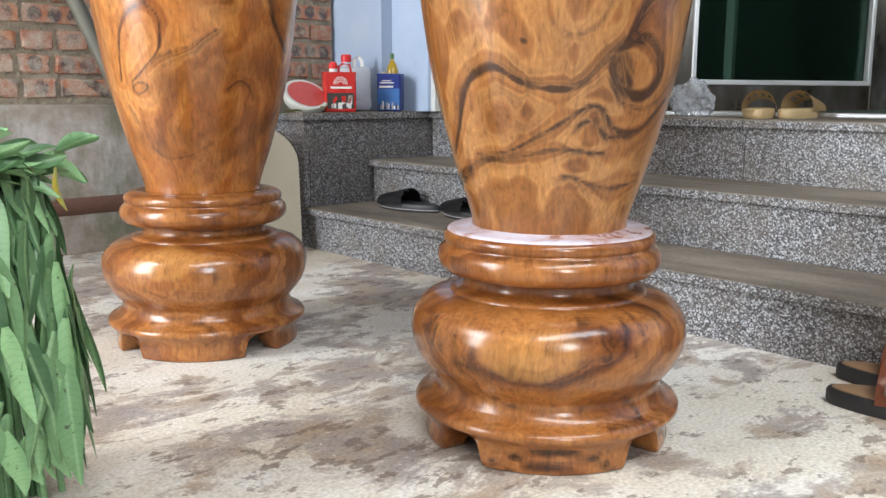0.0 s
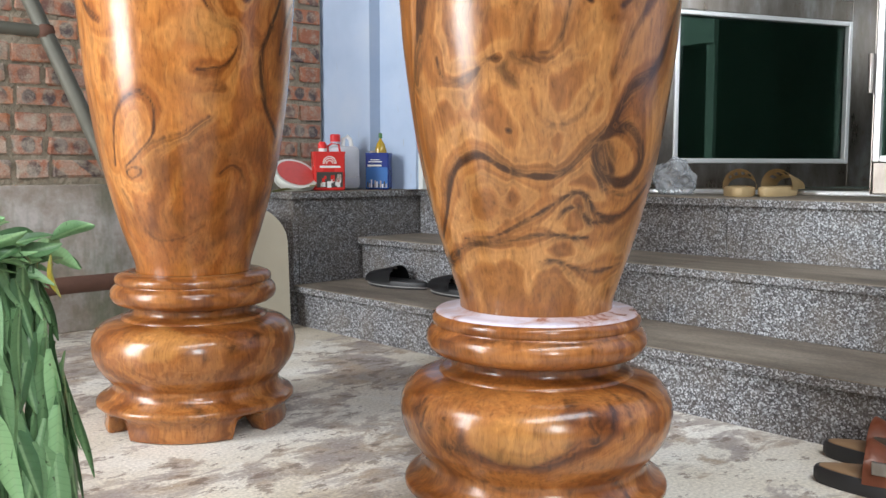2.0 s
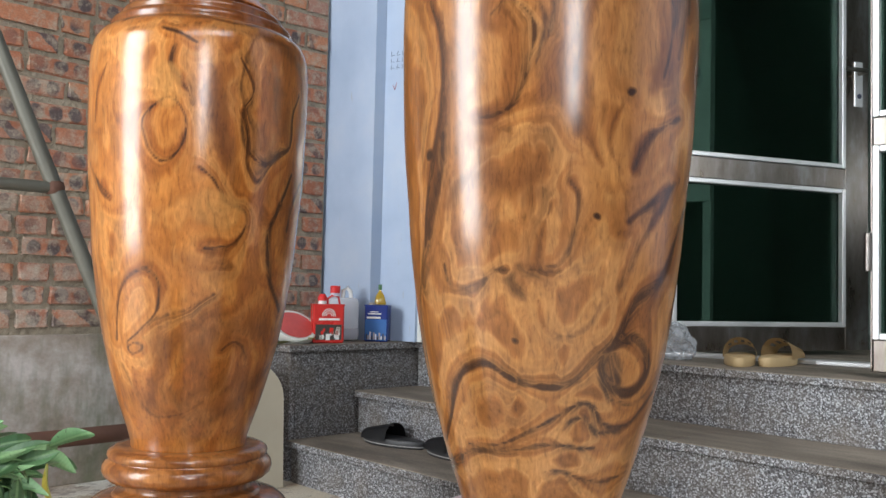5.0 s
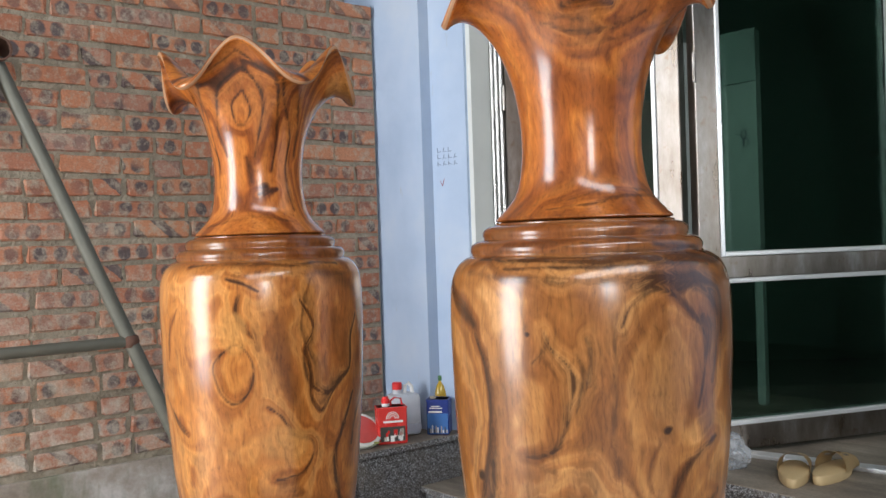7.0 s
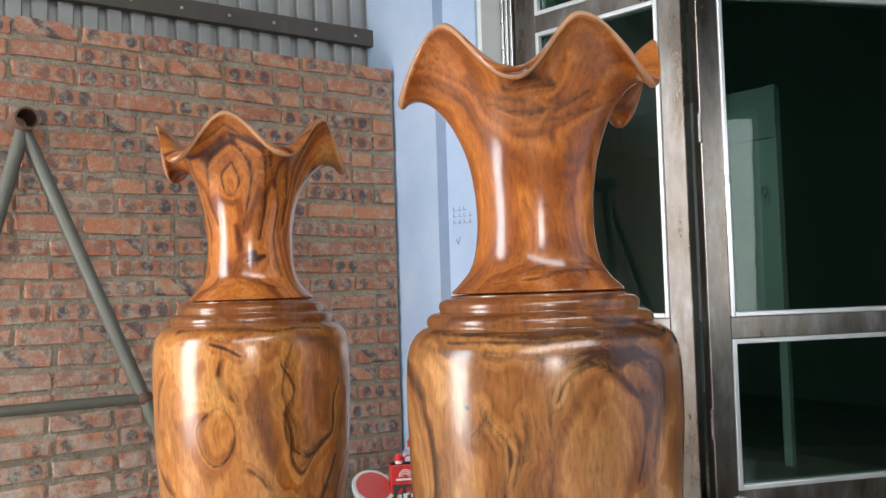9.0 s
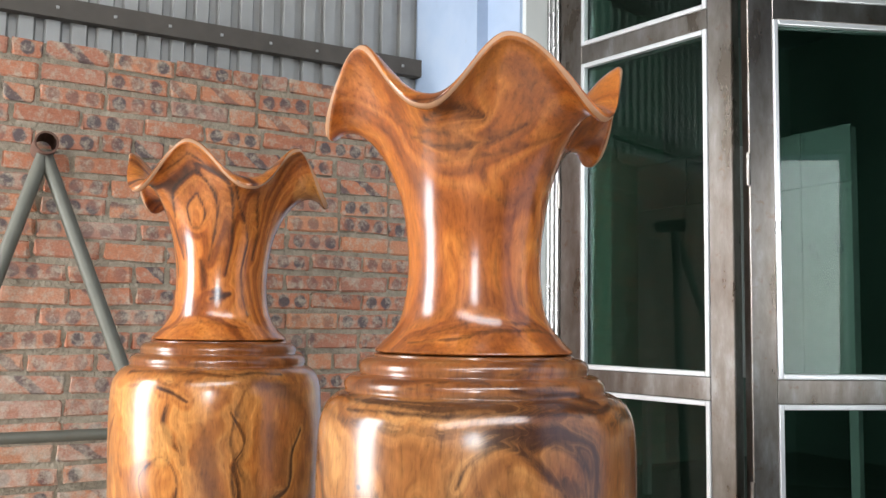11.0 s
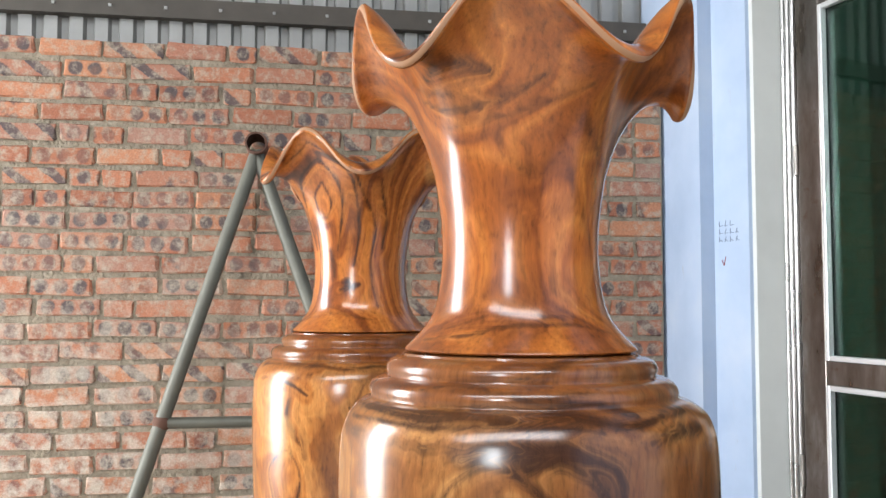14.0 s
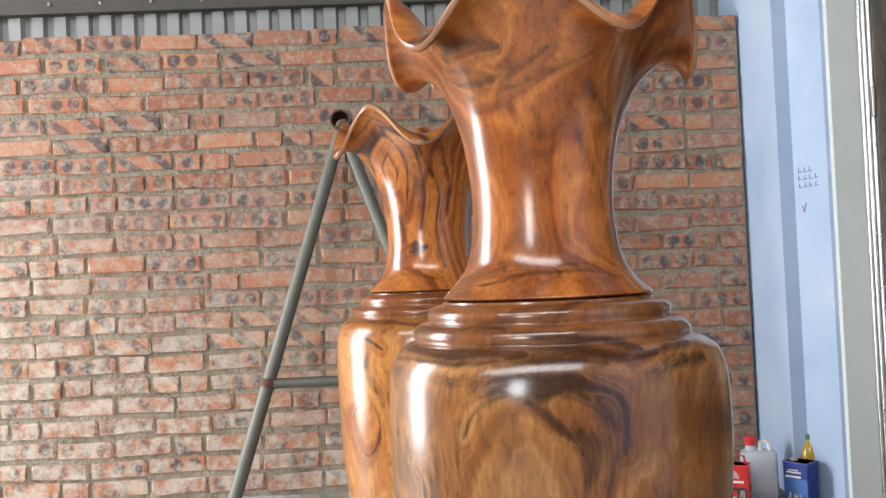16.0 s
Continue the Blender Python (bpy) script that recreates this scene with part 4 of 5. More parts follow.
vein(STAND_VEINS_B, 0.004, 0.49, 0.01, (203, 0.075), (218, 0.088), (239, 0.078), (247, 0.052), (236, 0.025))
vein(STAND_VEINS_B, 0.004, 0.43, 0, (187, 0.311), (227, 0.300), (266, 0.305), (301, 0.315))
NECK_VEINS_A = []
vein(NECK_VEINS_A, 0.01, 0.6, 0, (214, 1.592), (230, 1.598), (243, 1.597))
vein(NECK_VEINS_A, 0.004, 0.5, 0.012, (196, 1.572), (223, 1.559), (249, 1.567), (268, 1.591))
vein(NECK_VEINS_A, 0.004, 0.45, 0.012, (214, 1.544), (243, 1.545), (268, 1.560), (290, 1.583))
vein(NECK_VEINS_A, 0.016, 0.28, 0, (257, 1.482), (276, 1.491))
vein(NECK_VEINS_A, 0.007, 0.4, 0, (280, 1.505), (303, 1.439), (317, 1.383))
vein(NECK_VEINS_A, 0.003, 0.3, 0.01, (243, 1.528), (250, 1.502), (265, 1.476), (280, 1.505))
vein(NECK_VEINS_A, 0.004, 0.55, 0.01, (197, 1.287), (229, 1.296), (261, 1.304), (314, 1.296))
vein(NECK_VEINS_A, 0.003, 0.4, 0, (209, 1.302), (244, 1.317), (289, 1.310))
vein(NECK_VEINS_A, 0.009, 0.45, 0, (290, 1.550), (305, 1.526), (334, 1.483))
vein(NECK_VEINS_A, 0.003, 0.35, 0.008, (166, 1.646), (197, 1.588), (225, 1.574))
vein(NECK_VEINS_A, 0.003, 0.35, 0, (218, 1.420), (227, 1.378), (222, 1.323))
vein(NECK_VEINS_A, 0.003, 0.35, 0, (258, 1.434), (257, 1.385), (266, 1.338))
NECK_VEINS_B = []
vein(NECK_VEINS_B, 0.002, 0.7, 0, (231, 1.585), (218, 1.557), (219, 1.518), (229, 1.511), (237, 1.543), (231, 1.585))
vein(NECK_VEINS_B, 0.0025, 0.65, -0.008, (231, 1.627), (210, 1.583), (194, 1.509), (200, 1.443))
vein(NECK_VEINS_B, 0.0025, 0.7, 0.008, (231, 1.627), (246, 1.585), (249, 1.517), (237, 1.440))
vein(NECK_VEINS_B, 0.0022, 0.6, -0.006, (229, 1.660), (205, 1.608), (170, 1.527), (186, 1.418))
vein(NECK_VEINS_B, 0.003, 0.7, 0.008, (229, 1.660), (256, 1.603), (265, 1.517), (259, 1.413))
vein(NECK_VEINS_B, 0.003, 0.65, 0.008, (261, 1.597), (281, 1.492), (279, 1.400), (286, 1.320))
vein(NECK_VEINS_B, 0.004, 0.6, 0, (282, 1.588), (294, 1.507), (293, 1.441))
vein(NECK_VEINS_B, 0.002, 0.55, 0.006, (185, 1.595), (180, 1.485), (184, 1.379))
vein(NECK_VEINS_B, 0.008, 0.75, 0, (243, 1.359), (266, 1.371))
vein(NECK_VEINS_B, 0.008, 0.5, 0, (228, 1.440), (233, 1.388))
vein(NECK_VEINS_B, 0.002, 0.5, 0, (206, 1.507), (208, 1.390), (209, 1.311))
vein(NECK_VEINS_B, 0.004, 0.4, 0, (180, 1.287), (231, 1.310), (280, 1.294))


def shade_veins(me, veins):
    """How dark each vertex of a turned body is, and how near to the veins it lies."""
    n = len(me.vertices)
    co = np.empty(n * 3)
    me.vertices.foreach_get("co", co)
    co = co.reshape(n, 3)
    th, z, r = np.degrees(np.arctan2(co[:, 1], co[:, 0])) % 360, co[:, 2].copy(), np.hypot(co[:, 0], co[:, 1])
    wob = np.array([noise.noise_vector(Vector(p) * 13.0)[:2] for p in co]) * 0.006
    th += np.degrees(wob[:, 0] / r)
    z += wob[:, 1] * 1.3
    dark, halo, stain = np.zeros(n), np.zeros(n), np.zeros(n)
    for half, depth, smoke, way in veins:
        way = smooth_curve(way, 4)
        last = len(way) - 1
        nearest, taper, side = np.full(n, 9.0), np.ones(n), np.ones(n)
        for i, ((a0, z0), (a1, z1)) in enumerate(zip(way, way[1:])):
            du = ((th - a0 + 180) % 360 - 180) * np.pi / 180 * r
            su = ((a1 - a0 + 180) % 360 - 180) * np.pi / 180 * r
            dz, sz = z - z0, z1 - z0
            t = np.clip((du * su + dz * sz) / np.maximum(su * su + sz * sz, 1e-9), 0, 1)
            d = np.hypot(du - t * su, dz - t * sz)
            closer = d < nearest
            taper = np.where(closer, 0.55 + 1.3 * np.clip(np.minimum(i + t, last - i - t) / last, 0, 0.35), taper)
            side = np.where(closer, np.where(su * dz - sz * du > 0, 1.0, -1.0), side)
            nearest = np.where(closer, d, nearest)
        line = np.exp(-((nearest / (half * taper + 0.0012)) ** 2))
        if half >= 0.018:
            stain = 1.0 - (1.0 - stain) * (1.0 - depth * line)
            continue
        if smoke:
            away = side * math.copysign(1.0, smoke) * nearest / (abs(smoke) * taper)
            line = np.maximum(line, 0.80 * np.where(away > 0, np.exp(-away), np.exp(-((away * 7.0) ** 2))))
        dark = 1.0 - (1.0 - dark) * (1.0 - np.clip(1.1 * depth * line, 0, 0.98))
        halo = np.maximum(halo, depth * np.exp(-nearest / 0.030))
    me.attributes.new("stain", "FLOAT", "POINT").data.foreach_set("value", stain.astype(np.float32))
    me.attributes.new("vein", "FLOAT", "POINT").data.foreach_set("value", dark.astype(np.float32))
    me.attributes.new("halo", "FLOAT", "POINT").data.foreach_set("value", halo.astype(np.float32))


def ring_mesh(rows, steps):
    """Quads through rows of vertices that each close on themselves."""
    bm = bmesh.new()
    made = [[bm.verts.new(p) for p in row] for row in rows]
    for a, b in zip(made, made[1:]):
        for k in range(steps):
            bm.faces.new((a[k], a[(k + 1) % steps], b[(k + 1) % steps], b[k]))
    return bm, made


def polar(r, th, z):
    return (r * math.cos(th), r * math.sin(th), z)


def vase_stand(foot_at, steps=320):
    def low(th):
        a = abs((th - foot_at + math.pi / 4) % (math.pi / 2) - math.pi / 4)
        t = min(max((math.degrees(a) - 32.0) / 4.0, 0.0), 1.0)
        t2 = min(max((math.degrees(a) - 34.0) / 11.0, 0.0), 1.0)
        return 0.036 * (3 * t * t - 2 * t ** 3) + 0.009 * math.sin(t2 * math.pi / 2)

    angles = [2 * math.pi * k / steps for k in range(steps)]
    rows = [[polar(0.12, th, 0.05) for th in angles], [polar(0.155, th, low(th) + 0.001) for th in angles], [polar(0.186, th, low(th)) for th in angles]]
    for s, r in ((0.04, 0.193), (0.25, 0.195), (0.5, 0.192), (0.75, 0.194), (0.92, 0.201)):
        rows.append([polar(r, th, low(th) + (0.050 - low(th)) * s) for th in angles])
    shape = [(0.2065, 0.051), (0.2105, 0.055), (0.211, 0.060), (0.2085, 0.065), (0.202, 0.069), (0.194, 0.072), (0.186, 0.079), (0.1805, 0.088), (0.1785, 0.097),
             (0.183, 0.106), (0.195, 0.119), (0.207, 0.136), (0.2145, 0.155), (0.218, 0.177), (0.2155, 0.197), (0.207, 0.213), (0.193, 0.225), (0.174, 0.2325), (0.158, 0.235),
             (0.1555, 0.2355), (0.1545, 0.239), (0.147, 0.2425), (0.137, 0.244), (0.132, 0.247), (0.1305, 0.254), (0.132, 0.261), (0.137, 0.2635), (0.152, 0.265), (0.164, 0.269),
             (0.173, 0.277), (0.1765, 0.288), (0.1745, 0.299), (0.168, 0.307), (0.1635, 0.3095), (0.163, 0.312), (0.1655, 0.315), (0.1665, 0.321), (0.1645, 0.327), (0.159, 0.331), (0.150, 0.3335)]
    rows += [[polar(r, th, z) for th in angles] for r, z in shape]
    bm, made = ring_mesh(rows, steps)
    bm.faces.new(made[0])
    return bm


def vase_body(swell, steps=448):
    shape = smooth_curve([(0.1205, 0.335), (0.1245, 0.36), (0.148, 0.43), (0.172, 0.515), (0.191, 0.60), (0.2095, 0.73), (0.2165, 0.81), (0.2245, 0.90), (0.2285, 1.0), (0.2305, 1.09),
                          (0.229, 1.15), (0.2245, 1.178), (0.2155, 1.197), (0.203, 1.2085), (0.1945, 1.2125)], 20)
    shape += [(0.1915, 1.2135), (0.1905, 1.216), (0.1925, 1.220), (0.1925, 1.226), (0.1895, 1.232), (0.183, 1.2365), (0.174, 1.2385), (0.1705, 1.2395), (0.1695, 1.242), (0.1715, 1.246),
              (0.171, 1.252), (0.1675, 1.2575), (0.160, 1.2615), (0.152, 1.263), (0.1495, 1.264), (0.149, 1.2665), (0.14, 1.268)]
    bm = turned(shape, steps)
    toward = radians(345)
    for v in bm.verts:
        # turned by hand from a log that was not quite round
        rise = min(max((v.co.z - 0.80) / 0.25, 0.0), 1.0) * min(max((1.235 - v.co.z) / 0.04, 0.0), 1.0)
        k = 1.0 + swell * rise * max(0.0, math.cos(math.atan2(v.co.y, v.co.x) - toward)) ** 4
        v.co.x, v.co.y = v.co.x * k, v.co.y * k
    return bm


def vase_neck(rim, draw, steps=240):
    angles = [2 * math.pi * k / steps for k in range(steps)]
    low = [(0.120, 1.2685), (0.1465, 1.2695), (0.148, 1.2715), (0.1465, 1.2745)] + smooth_curve([(0.1435, 1.277), (0.130, 1.291), (0.1165, 1.308), (0.108, 1.328), (0.1025, 1.358), (0.1000, 1.392), (0.1015, 1.432), (0.1065, 1.470)], 9)[:-1]
    rows = [[polar(r, th, z) for th in angles] for r, z in low]

    def edge(th):
        """Reach and height of the wavy rim at a bearing, eased from crest to hollow."""
        deg = (math.degrees(th) - rim[0][0]) % 360 + rim[0][0]
        for (b0, r0, z0), (b1, r1, z1) in zip(rim, rim[1:] + [(rim[0][0] + 360, *rim[0][1:])]):
            if b0 <= deg < b1:
                k = 0.5 - 0.5 * math.cos(math.pi * (deg - b0) / (b1 - b0))
                return r0 + (r1 - r0) * k - draw * math.sin(math.pi * (deg - b0) / (b1 - b0)), z0 + (z1 - z0) * k
        return rim[0][1:]

    edges = {th: edge(th) for th in angles}

    def lip(th, s, inset):
        reach, height = edges[th]
        wave = min(max((height - 1.570) / 0.115, 0.0), 1.0)
        p = [Vector((0.1065, 1.470)), Vector((0.124, 1.565)).lerp(Vector((0.117, 1.552)), wave), Vector((0.188, 1.628)).lerp(Vector((0.166, 1.662)), wave), Vector((reach, height))]
        u = 1 - s
        q = u ** 3 * p[0] + 3 * u * u * s * p[1] + 3 * u * s * s * p[2] + s ** 3 * p[3]
        d = 3 * u * u * (p[1] - p[0]) + 6 * u * s * (p[2] - p[1]) + 3 * s * s * (p[3] - p[2])
        n = Vector((-d.y, d.x)).normalized()
        return q + n * inset

    count = 44
    for i in range(count + 1):
        rows.append([polar(*(lambda q: (q.x, th, q.y))(lip(th, i / count, 0.0))) for th in angles])
    for s, inset in ((1.012, 0.003), (1.016, 0.007), (1.010, 0.011)):
        rows.append([polar(*(lambda q: (q.x, th, q.y))(lip(th, s, inset))) for th in angles])
    for i in range(count, -1, -1):
        rows.append([polar(*(lambda q: (q.x, th, q.y))(lip(th, i / count, 0.0135))) for th in angles])
    for r, z in ((0.086, 1.43), (0.082, 1.38), (0.070, 1.34), (0.02, 1.33)):
        rows.append([polar(r, th, z) for th in angles])
    bm, made = ring_mesh(rows, steps)
    bm.faces.ensure_lookup_table()
    first = (len(low) + count + 1) * steps
    for f in bm.faces[first:first + 2 * steps]:
        f.material_index = 1
    bm.faces.new(made[-1]), bm.faces.new(made[0])
    return bm


def vase(x, y, materials, veins, stand_veins, neck_veins, foot_at, rim, draw, swell, dusty, label):
    top = thing("wooden_vase", pose(x, y, 0), label, "vase", "pair of wooden vases")
    stand = part("stand", vase_stand(foot_at), materials[0], top, "glossy dark turned stand on carved feet", True, 50)
    shade_veins(stand.data, stand_veins)
    if dusty:
        part("dust_ring", turned([(0.118, 0.3385), (0.127, 0.3380), (0.131, 0.3352), (0.150, 0.3350), (0.1575, 0.3338), (0.1600, 0.3318), (0.1606, 0.3300)], 96), POWDER, stand, "pale lacquer dust on the stand's rim", True)
    else:
        part("collar", turned([(0.115, 0.3345), (0.135, 0.3355), (0.150, 0.3347), (0.1535, 0.3330)], 96), materials[0], stand, "", True)
    body = part("body", vase_body(swell), materials[1], top, "honey brown figured wood body", True, 50)
    shade_veins(body.data, veins)
    neck = part("neck", vase_neck(rim, draw), [materials[2], RAWEDGE], top, "reddish flared neck with a wavy rim", True, 60)
    shade_veins(neck.data, neck_veins)
    return top


# rims: bearing in degrees, reach and height of each crest and hollow in turn
RIM_A = [(23, 0.226, 1.676), (66, 0.222, 1.574), (107, 0.205, 1.688), (147, 0.221, 1.592), (186, 0.214, 1.690), (223, 0.226, 1.588), (251, 0.213, 1.686), (293, 0.214, 1.594), (324, 0.221, 1.691), (359, 0.213, 1.572)]
RIM_B = [(18, 0.208, 1.695), (49, 0.223, 1.563), (91, 0.210, 1.680), (122, 0.220, 1.567), (158, 0.215, 1.676), (199, 0.216, 1.580), (232, 0.211, 1.676), (267, 0.226, 1.583), (304, 0.209, 1.679), (339, 0.226, 1.573)]
vase(1.095, 1.074, (A_STAND, A_BODY, A_NECK), VEINS_A, STAND_VEINS_A, NECK_VEINS_A, radians(226), RIM_A, 0.0, 0.06, True, "tall lacquered hardwood vase with dark swirling grain")
vase(0.947, 1.937, (B_STAND, B_BODY, B_NECK), VEINS_B, STAND_VEINS_B, NECK_VEINS_B, radians(231), RIM_B, 0.0075, 0.0, False, "tall lacquered hardwood vase with honey grain and knots")


# ---- steel doors ----
def door_leaf(name, hinge, way, wide, left, right, label, lock=False):
    """A glazed steel leaf: two stiles, four rails, three panes with light beads."""
    turn = math.degrees(math.atan2(way[1], way[0]))
    top = thing(name, pose(hinge[0], hinge[1], 0, 0, 0, turn), label, "door", "glazed doors", "structure")
    lo, hi = 0.488, 2.98
    t = 0.022
    part("stile", box(0, left, -t, t, lo, hi, 0.004), STEEL, top)
    part("stile", box(wide - right, wide, -t, t, lo, hi, 0.004), STEEL, top)
    rails = [(lo, 0.572), (1.080, 1.155), (2.282, 2.350), (2.90, hi)]
    for a, b in rails:
        part("rail", box(left, wide - right, -t + 0.002, t - 0.002, a, b, 0.003), STEEL, top)
    for (_, a), (b, _) in zip(rails, rails[1:]):
        pane = part("pane", box(left, wide - right, -0.0025, 0.0025, a, b), GLASS, top, "dark green tinted glass")
        pane.visible_shadow = False
        bm = bmesh.new()
        for x0, x1, z0, z1 in ((left, left + 0.017, a, b), (wide - right - 0.017, wide - right, a, b), (left + 0.017, wide - right - 0.017, a, a + 0.017), (left + 0.017, wide - right - 0.017, b - 0.017, b)):
            add_box(bm, x0, x1, -t - 0.004, -0.004, z0, z1, 0.003)
            add_box(bm, x0, x1, 0.004, t + 0.004, z0, z1, 0.003)
        part("bead", bm, BEAD, pane, "pale aluminium glazing bead")
    if lock:
        plate = part("lock_plate", box(wide - 0.075, wide - 0.035, -t - 0.006, -t, 1.39, 1.56, 0.003), BEAD, top, "brushed lock plate")
        bm = tube([(wide - 0.055, -t - 0.004, 1.515), (wide - 0.055, -t - 0.045, 1.515), (wide - 0.062, -t - 0.052, 1.515), (wide - 0.16, -t - 0.052, 1.513)], 0.008, 10)
        part("lever", bm, STEEL, plate, "lever handle", True, 50)
        part("keyhole", turned([(0, 0), (0.009, 0), (0.009, 0.004), (0, 0.004)], 16), INK, plate).matrix_basis = pose(wide - 0.055, -t - 0.0055, 1.43, 90, 0, 0)
    for z in (0.75, 1.75, 2.6):
        part("hinge", tube([(-0.004, -t - 0.004, z), (-0.004, -t - 0.004, z + 0.10)], 0.008, 10), STEEL, top, "", True, 50)
    return top


door_leaf("door_1", (2.436, 2.633), (0.168, -0.986), 0.740, 0.104, 0.090, "closed glazed stainless steel door leaf with tarnished frame")
door_leaf("door_2", (2.560, 1.868), (0.929, -0.369), 0.957, 0.085, 0.114, "open glazed stainless steel door leaf with lever lock", True)
door_leaf("door_3", (2.447, 1.095), (0.12, -0.993), 0.74, 0.006, 0.10, "glazed door leaf with a bright reflection of the yard gate")


def door_frame():
    top = thing("door_frame", pose(2.437, 2.66, 0, 0, 0, 0), "fluted polished stainless steel door jamb", "door frame", kind="structure")
    for k, (dx, dy, r) in enumerate(((-0.026, 0.042, 0.008), (-0.020, 0.023, 0.009), (-0.013, 0.003, 0.009))):
        part("flute", tube([(dx, dy, 0.472), (dx, dy, 3.04)], r, 12), FLUTE, top, "", True, 50)
    part("jamb", box(-0.004, 0.06, -0.022, 0.016, 0.472, 3.05, 0.003), STEEL, top)
    return top


door_frame()
sill = tagged(part("trim_sill", box(-0.03, 0.03, -1.8, 0.02, 0.472, 0.486, 0.003), BEAD), "bright metal door sill track", "door sill", kind="structure")
sill.matrix_world = pose(2.50, 2.62, 0, 0, 0, 12)
threshold = tagged(part("trim_threshold", box(2.42, 3.8, 0.45, 2.70, 0.462, 0.4705), TREAD), "worn stone threshold inside the door", "threshold", kind="structure")


# ---- room behind the glass ----
def partition():
    """Pale boards nailed to posts, with felt pen marks."""
    top = thing("board_partition", pose(3.52, 2.20, 0.4712), "pale nailed board partition on posts with felt pen marks", "partition")
    for y in (0.022, 0.62, 1.22):
        part("post", box(0.012, 0.042, y - 0.02, y + 0.02, 0, 1.65, 0.003), WHITE, top)
    panels = [(0.0, 0.236, 0.62, 1.425), (0.24, 1.25, 0.62, 1.425), (0.24, 0.90, 1.43, 1.66), (0.904, 1.25, 1.43, 1.66), (0.0, 0.236, 1.43, 1.66)]
    for k, (y0, y1, z0, z1) in enumerate(panels):
        p = part("panel", box(-0.001 * (k % 2), 0.011, y0, y1, z0, z1, 0.0015), BOARDGREY if k == 4 else WHITE, top)
        for y in (y0 + 0.02, 0.5 * (y0 + y1), y1 - 0.02):
            for z in (z0 + 0.03, 0.5 * (z0 + z1), z1 - 0.03):
                part("nail", box(-0.0025, 0.0, y - 0.004, y + 0.004, z - 0.004, z + 0.004), INK, p)
    for y, z in ((0.06, 1.18), (0.18, 1.16), (0.25, 1.16)):
        bm = bmesh.new()
        for up in (0.018, -0.018):
            add_tube(bm, [(-0.003, y + 0.014 * math.cos(a) + 0.3 * up, z + up + 0.018 * math.sin(a)) for a in [i * math.pi / 6 for i in range(13)]], 0.002, 6)
        part("mark", bm, INK, top, "dark felt pen mark")
    return top


partition()


# ---- pipe trestle ----
def trestle():
    top = thing("pipe_trestle", pose(0.662, 3.11, 0), "green grey welded steel pipe trestle leaning on the wall", "trestle")
    apex = (0, -0.03, 1.85)
    lf, rf = (-0.56, -0.43, 0.0), (0.66, -0.43, 0.0)
    bm = bmesh.new()
    steps = 24
    outer = [[bm.verts.new((r * math.cos(2 * math.pi * k / steps), y, 1.875 + r * math.sin(2 * math.pi * k / steps))) for k in range(steps)] for y, r in ((-0.09, 0.037), (0.075, 0.037), (0.075, 0.031), (-0.09, 0.031))]
    for a, b in zip(outer, outer[1:] + outer[:1]):
        for k in range(steps):
            bm.faces.new((a[k], a[(k + 1) % steps], b[(k + 1) % steps], b[k]))
    part("ridge_pipe", bm, RUST, top, "open rusty ridge pipe", True, 40)
    legs = []
    for f in (lf, rf):
        legs.append(part("leg", tube([Vector(apex), Vector(apex).lerp(Vector(f), 0.5), f], 0.023, 16), PIPE, top, "", True, 40))

    def at(f, z):
        return Vector(f).lerp(Vector(apex), z / apex[2])

    part("crossbar", tube([at(lf, 0.955), at(rf, 0.955)], 0.018, 14), PIPE, top, "", True, 40)
    for f in (lf, rf):
        c = at(f, 0.955)
        part("weld", turned([(0, -0.026), (0.024, -0.018), (0.0285, 0), (0.024, 0.018), (0, 0.026)], 14), RUST, top, "", True).matrix_basis = Matrix.Translation(c)
    return top


trestle()


# ---- along the foot of the wall ----
lying_pipe = tagged(part("lying_pipe", tube([(0.2, 3.06, 0.175), (1.0, 3.06, 0.178), (1.66, 3.06, 0.182)], 0.028, 18), RUST, None, "", True, 40), "rusty iron pipe lying on bricks by the wall", "pipe")
for x in (0.45, 1.5):
    bm = bmesh.new()
    for k in range(2):
        add_box(bm, x - 0.05, x + 0.05, 2.97, 3.17, 0.073 * k, 0.073 * k + 0.0735, 0.004)
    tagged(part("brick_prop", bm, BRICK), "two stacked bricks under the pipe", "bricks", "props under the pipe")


def rounded_board():
    bm = bmesh.new()
    pts = [(0, 0), (0.34, 0)] + [(0.17 + 0.17 * math.cos(a), 0.30 + 0.14 * math.sin(a)) for a in [math.pi * k / 16 for k in range(17)]]
    front = [bm.verts.new((x, -0.012, z)) for x, z in pts]
    back = [bm.verts.new((x, 0.012, z)) for x, z in pts]
    bm.faces.new(front), bm.faces.new(back[::-1])
    for k in range(len(pts)):
        j = (k + 1) % len(pts)
        bm.faces.new((front[k], front[j], back[j], back[k]))
    ob = tagged(part("rounded_board", bm, BOARD), "pale wooden board with a rounded top leaning on the step", "board")
    ob.matrix_world = pose(1.405, 2.875, 0.0, -8, 0, -24)
    return ob


rounded_board()


# ---- on the side block: cans, jug, bottle, melon bowl ----
CAN_RED, CAN_BLUE = plain("red_tin", (0.62, 0.035, 0.03), 0.28, 0.1, 0.06), plain("blue_tin", (0.018, 0.04, 0.22), 0.28, 0.1, 0.06)
SKYBLUE, PAPER, BLACK = plain("print_sky", (0.04, 0.15, 0.42), 0.35), plain("print_white", (0.78, 0.77, 0.75), 0.4), plain("print_dark", (0.05, 0.045, 0.04), 0.4)
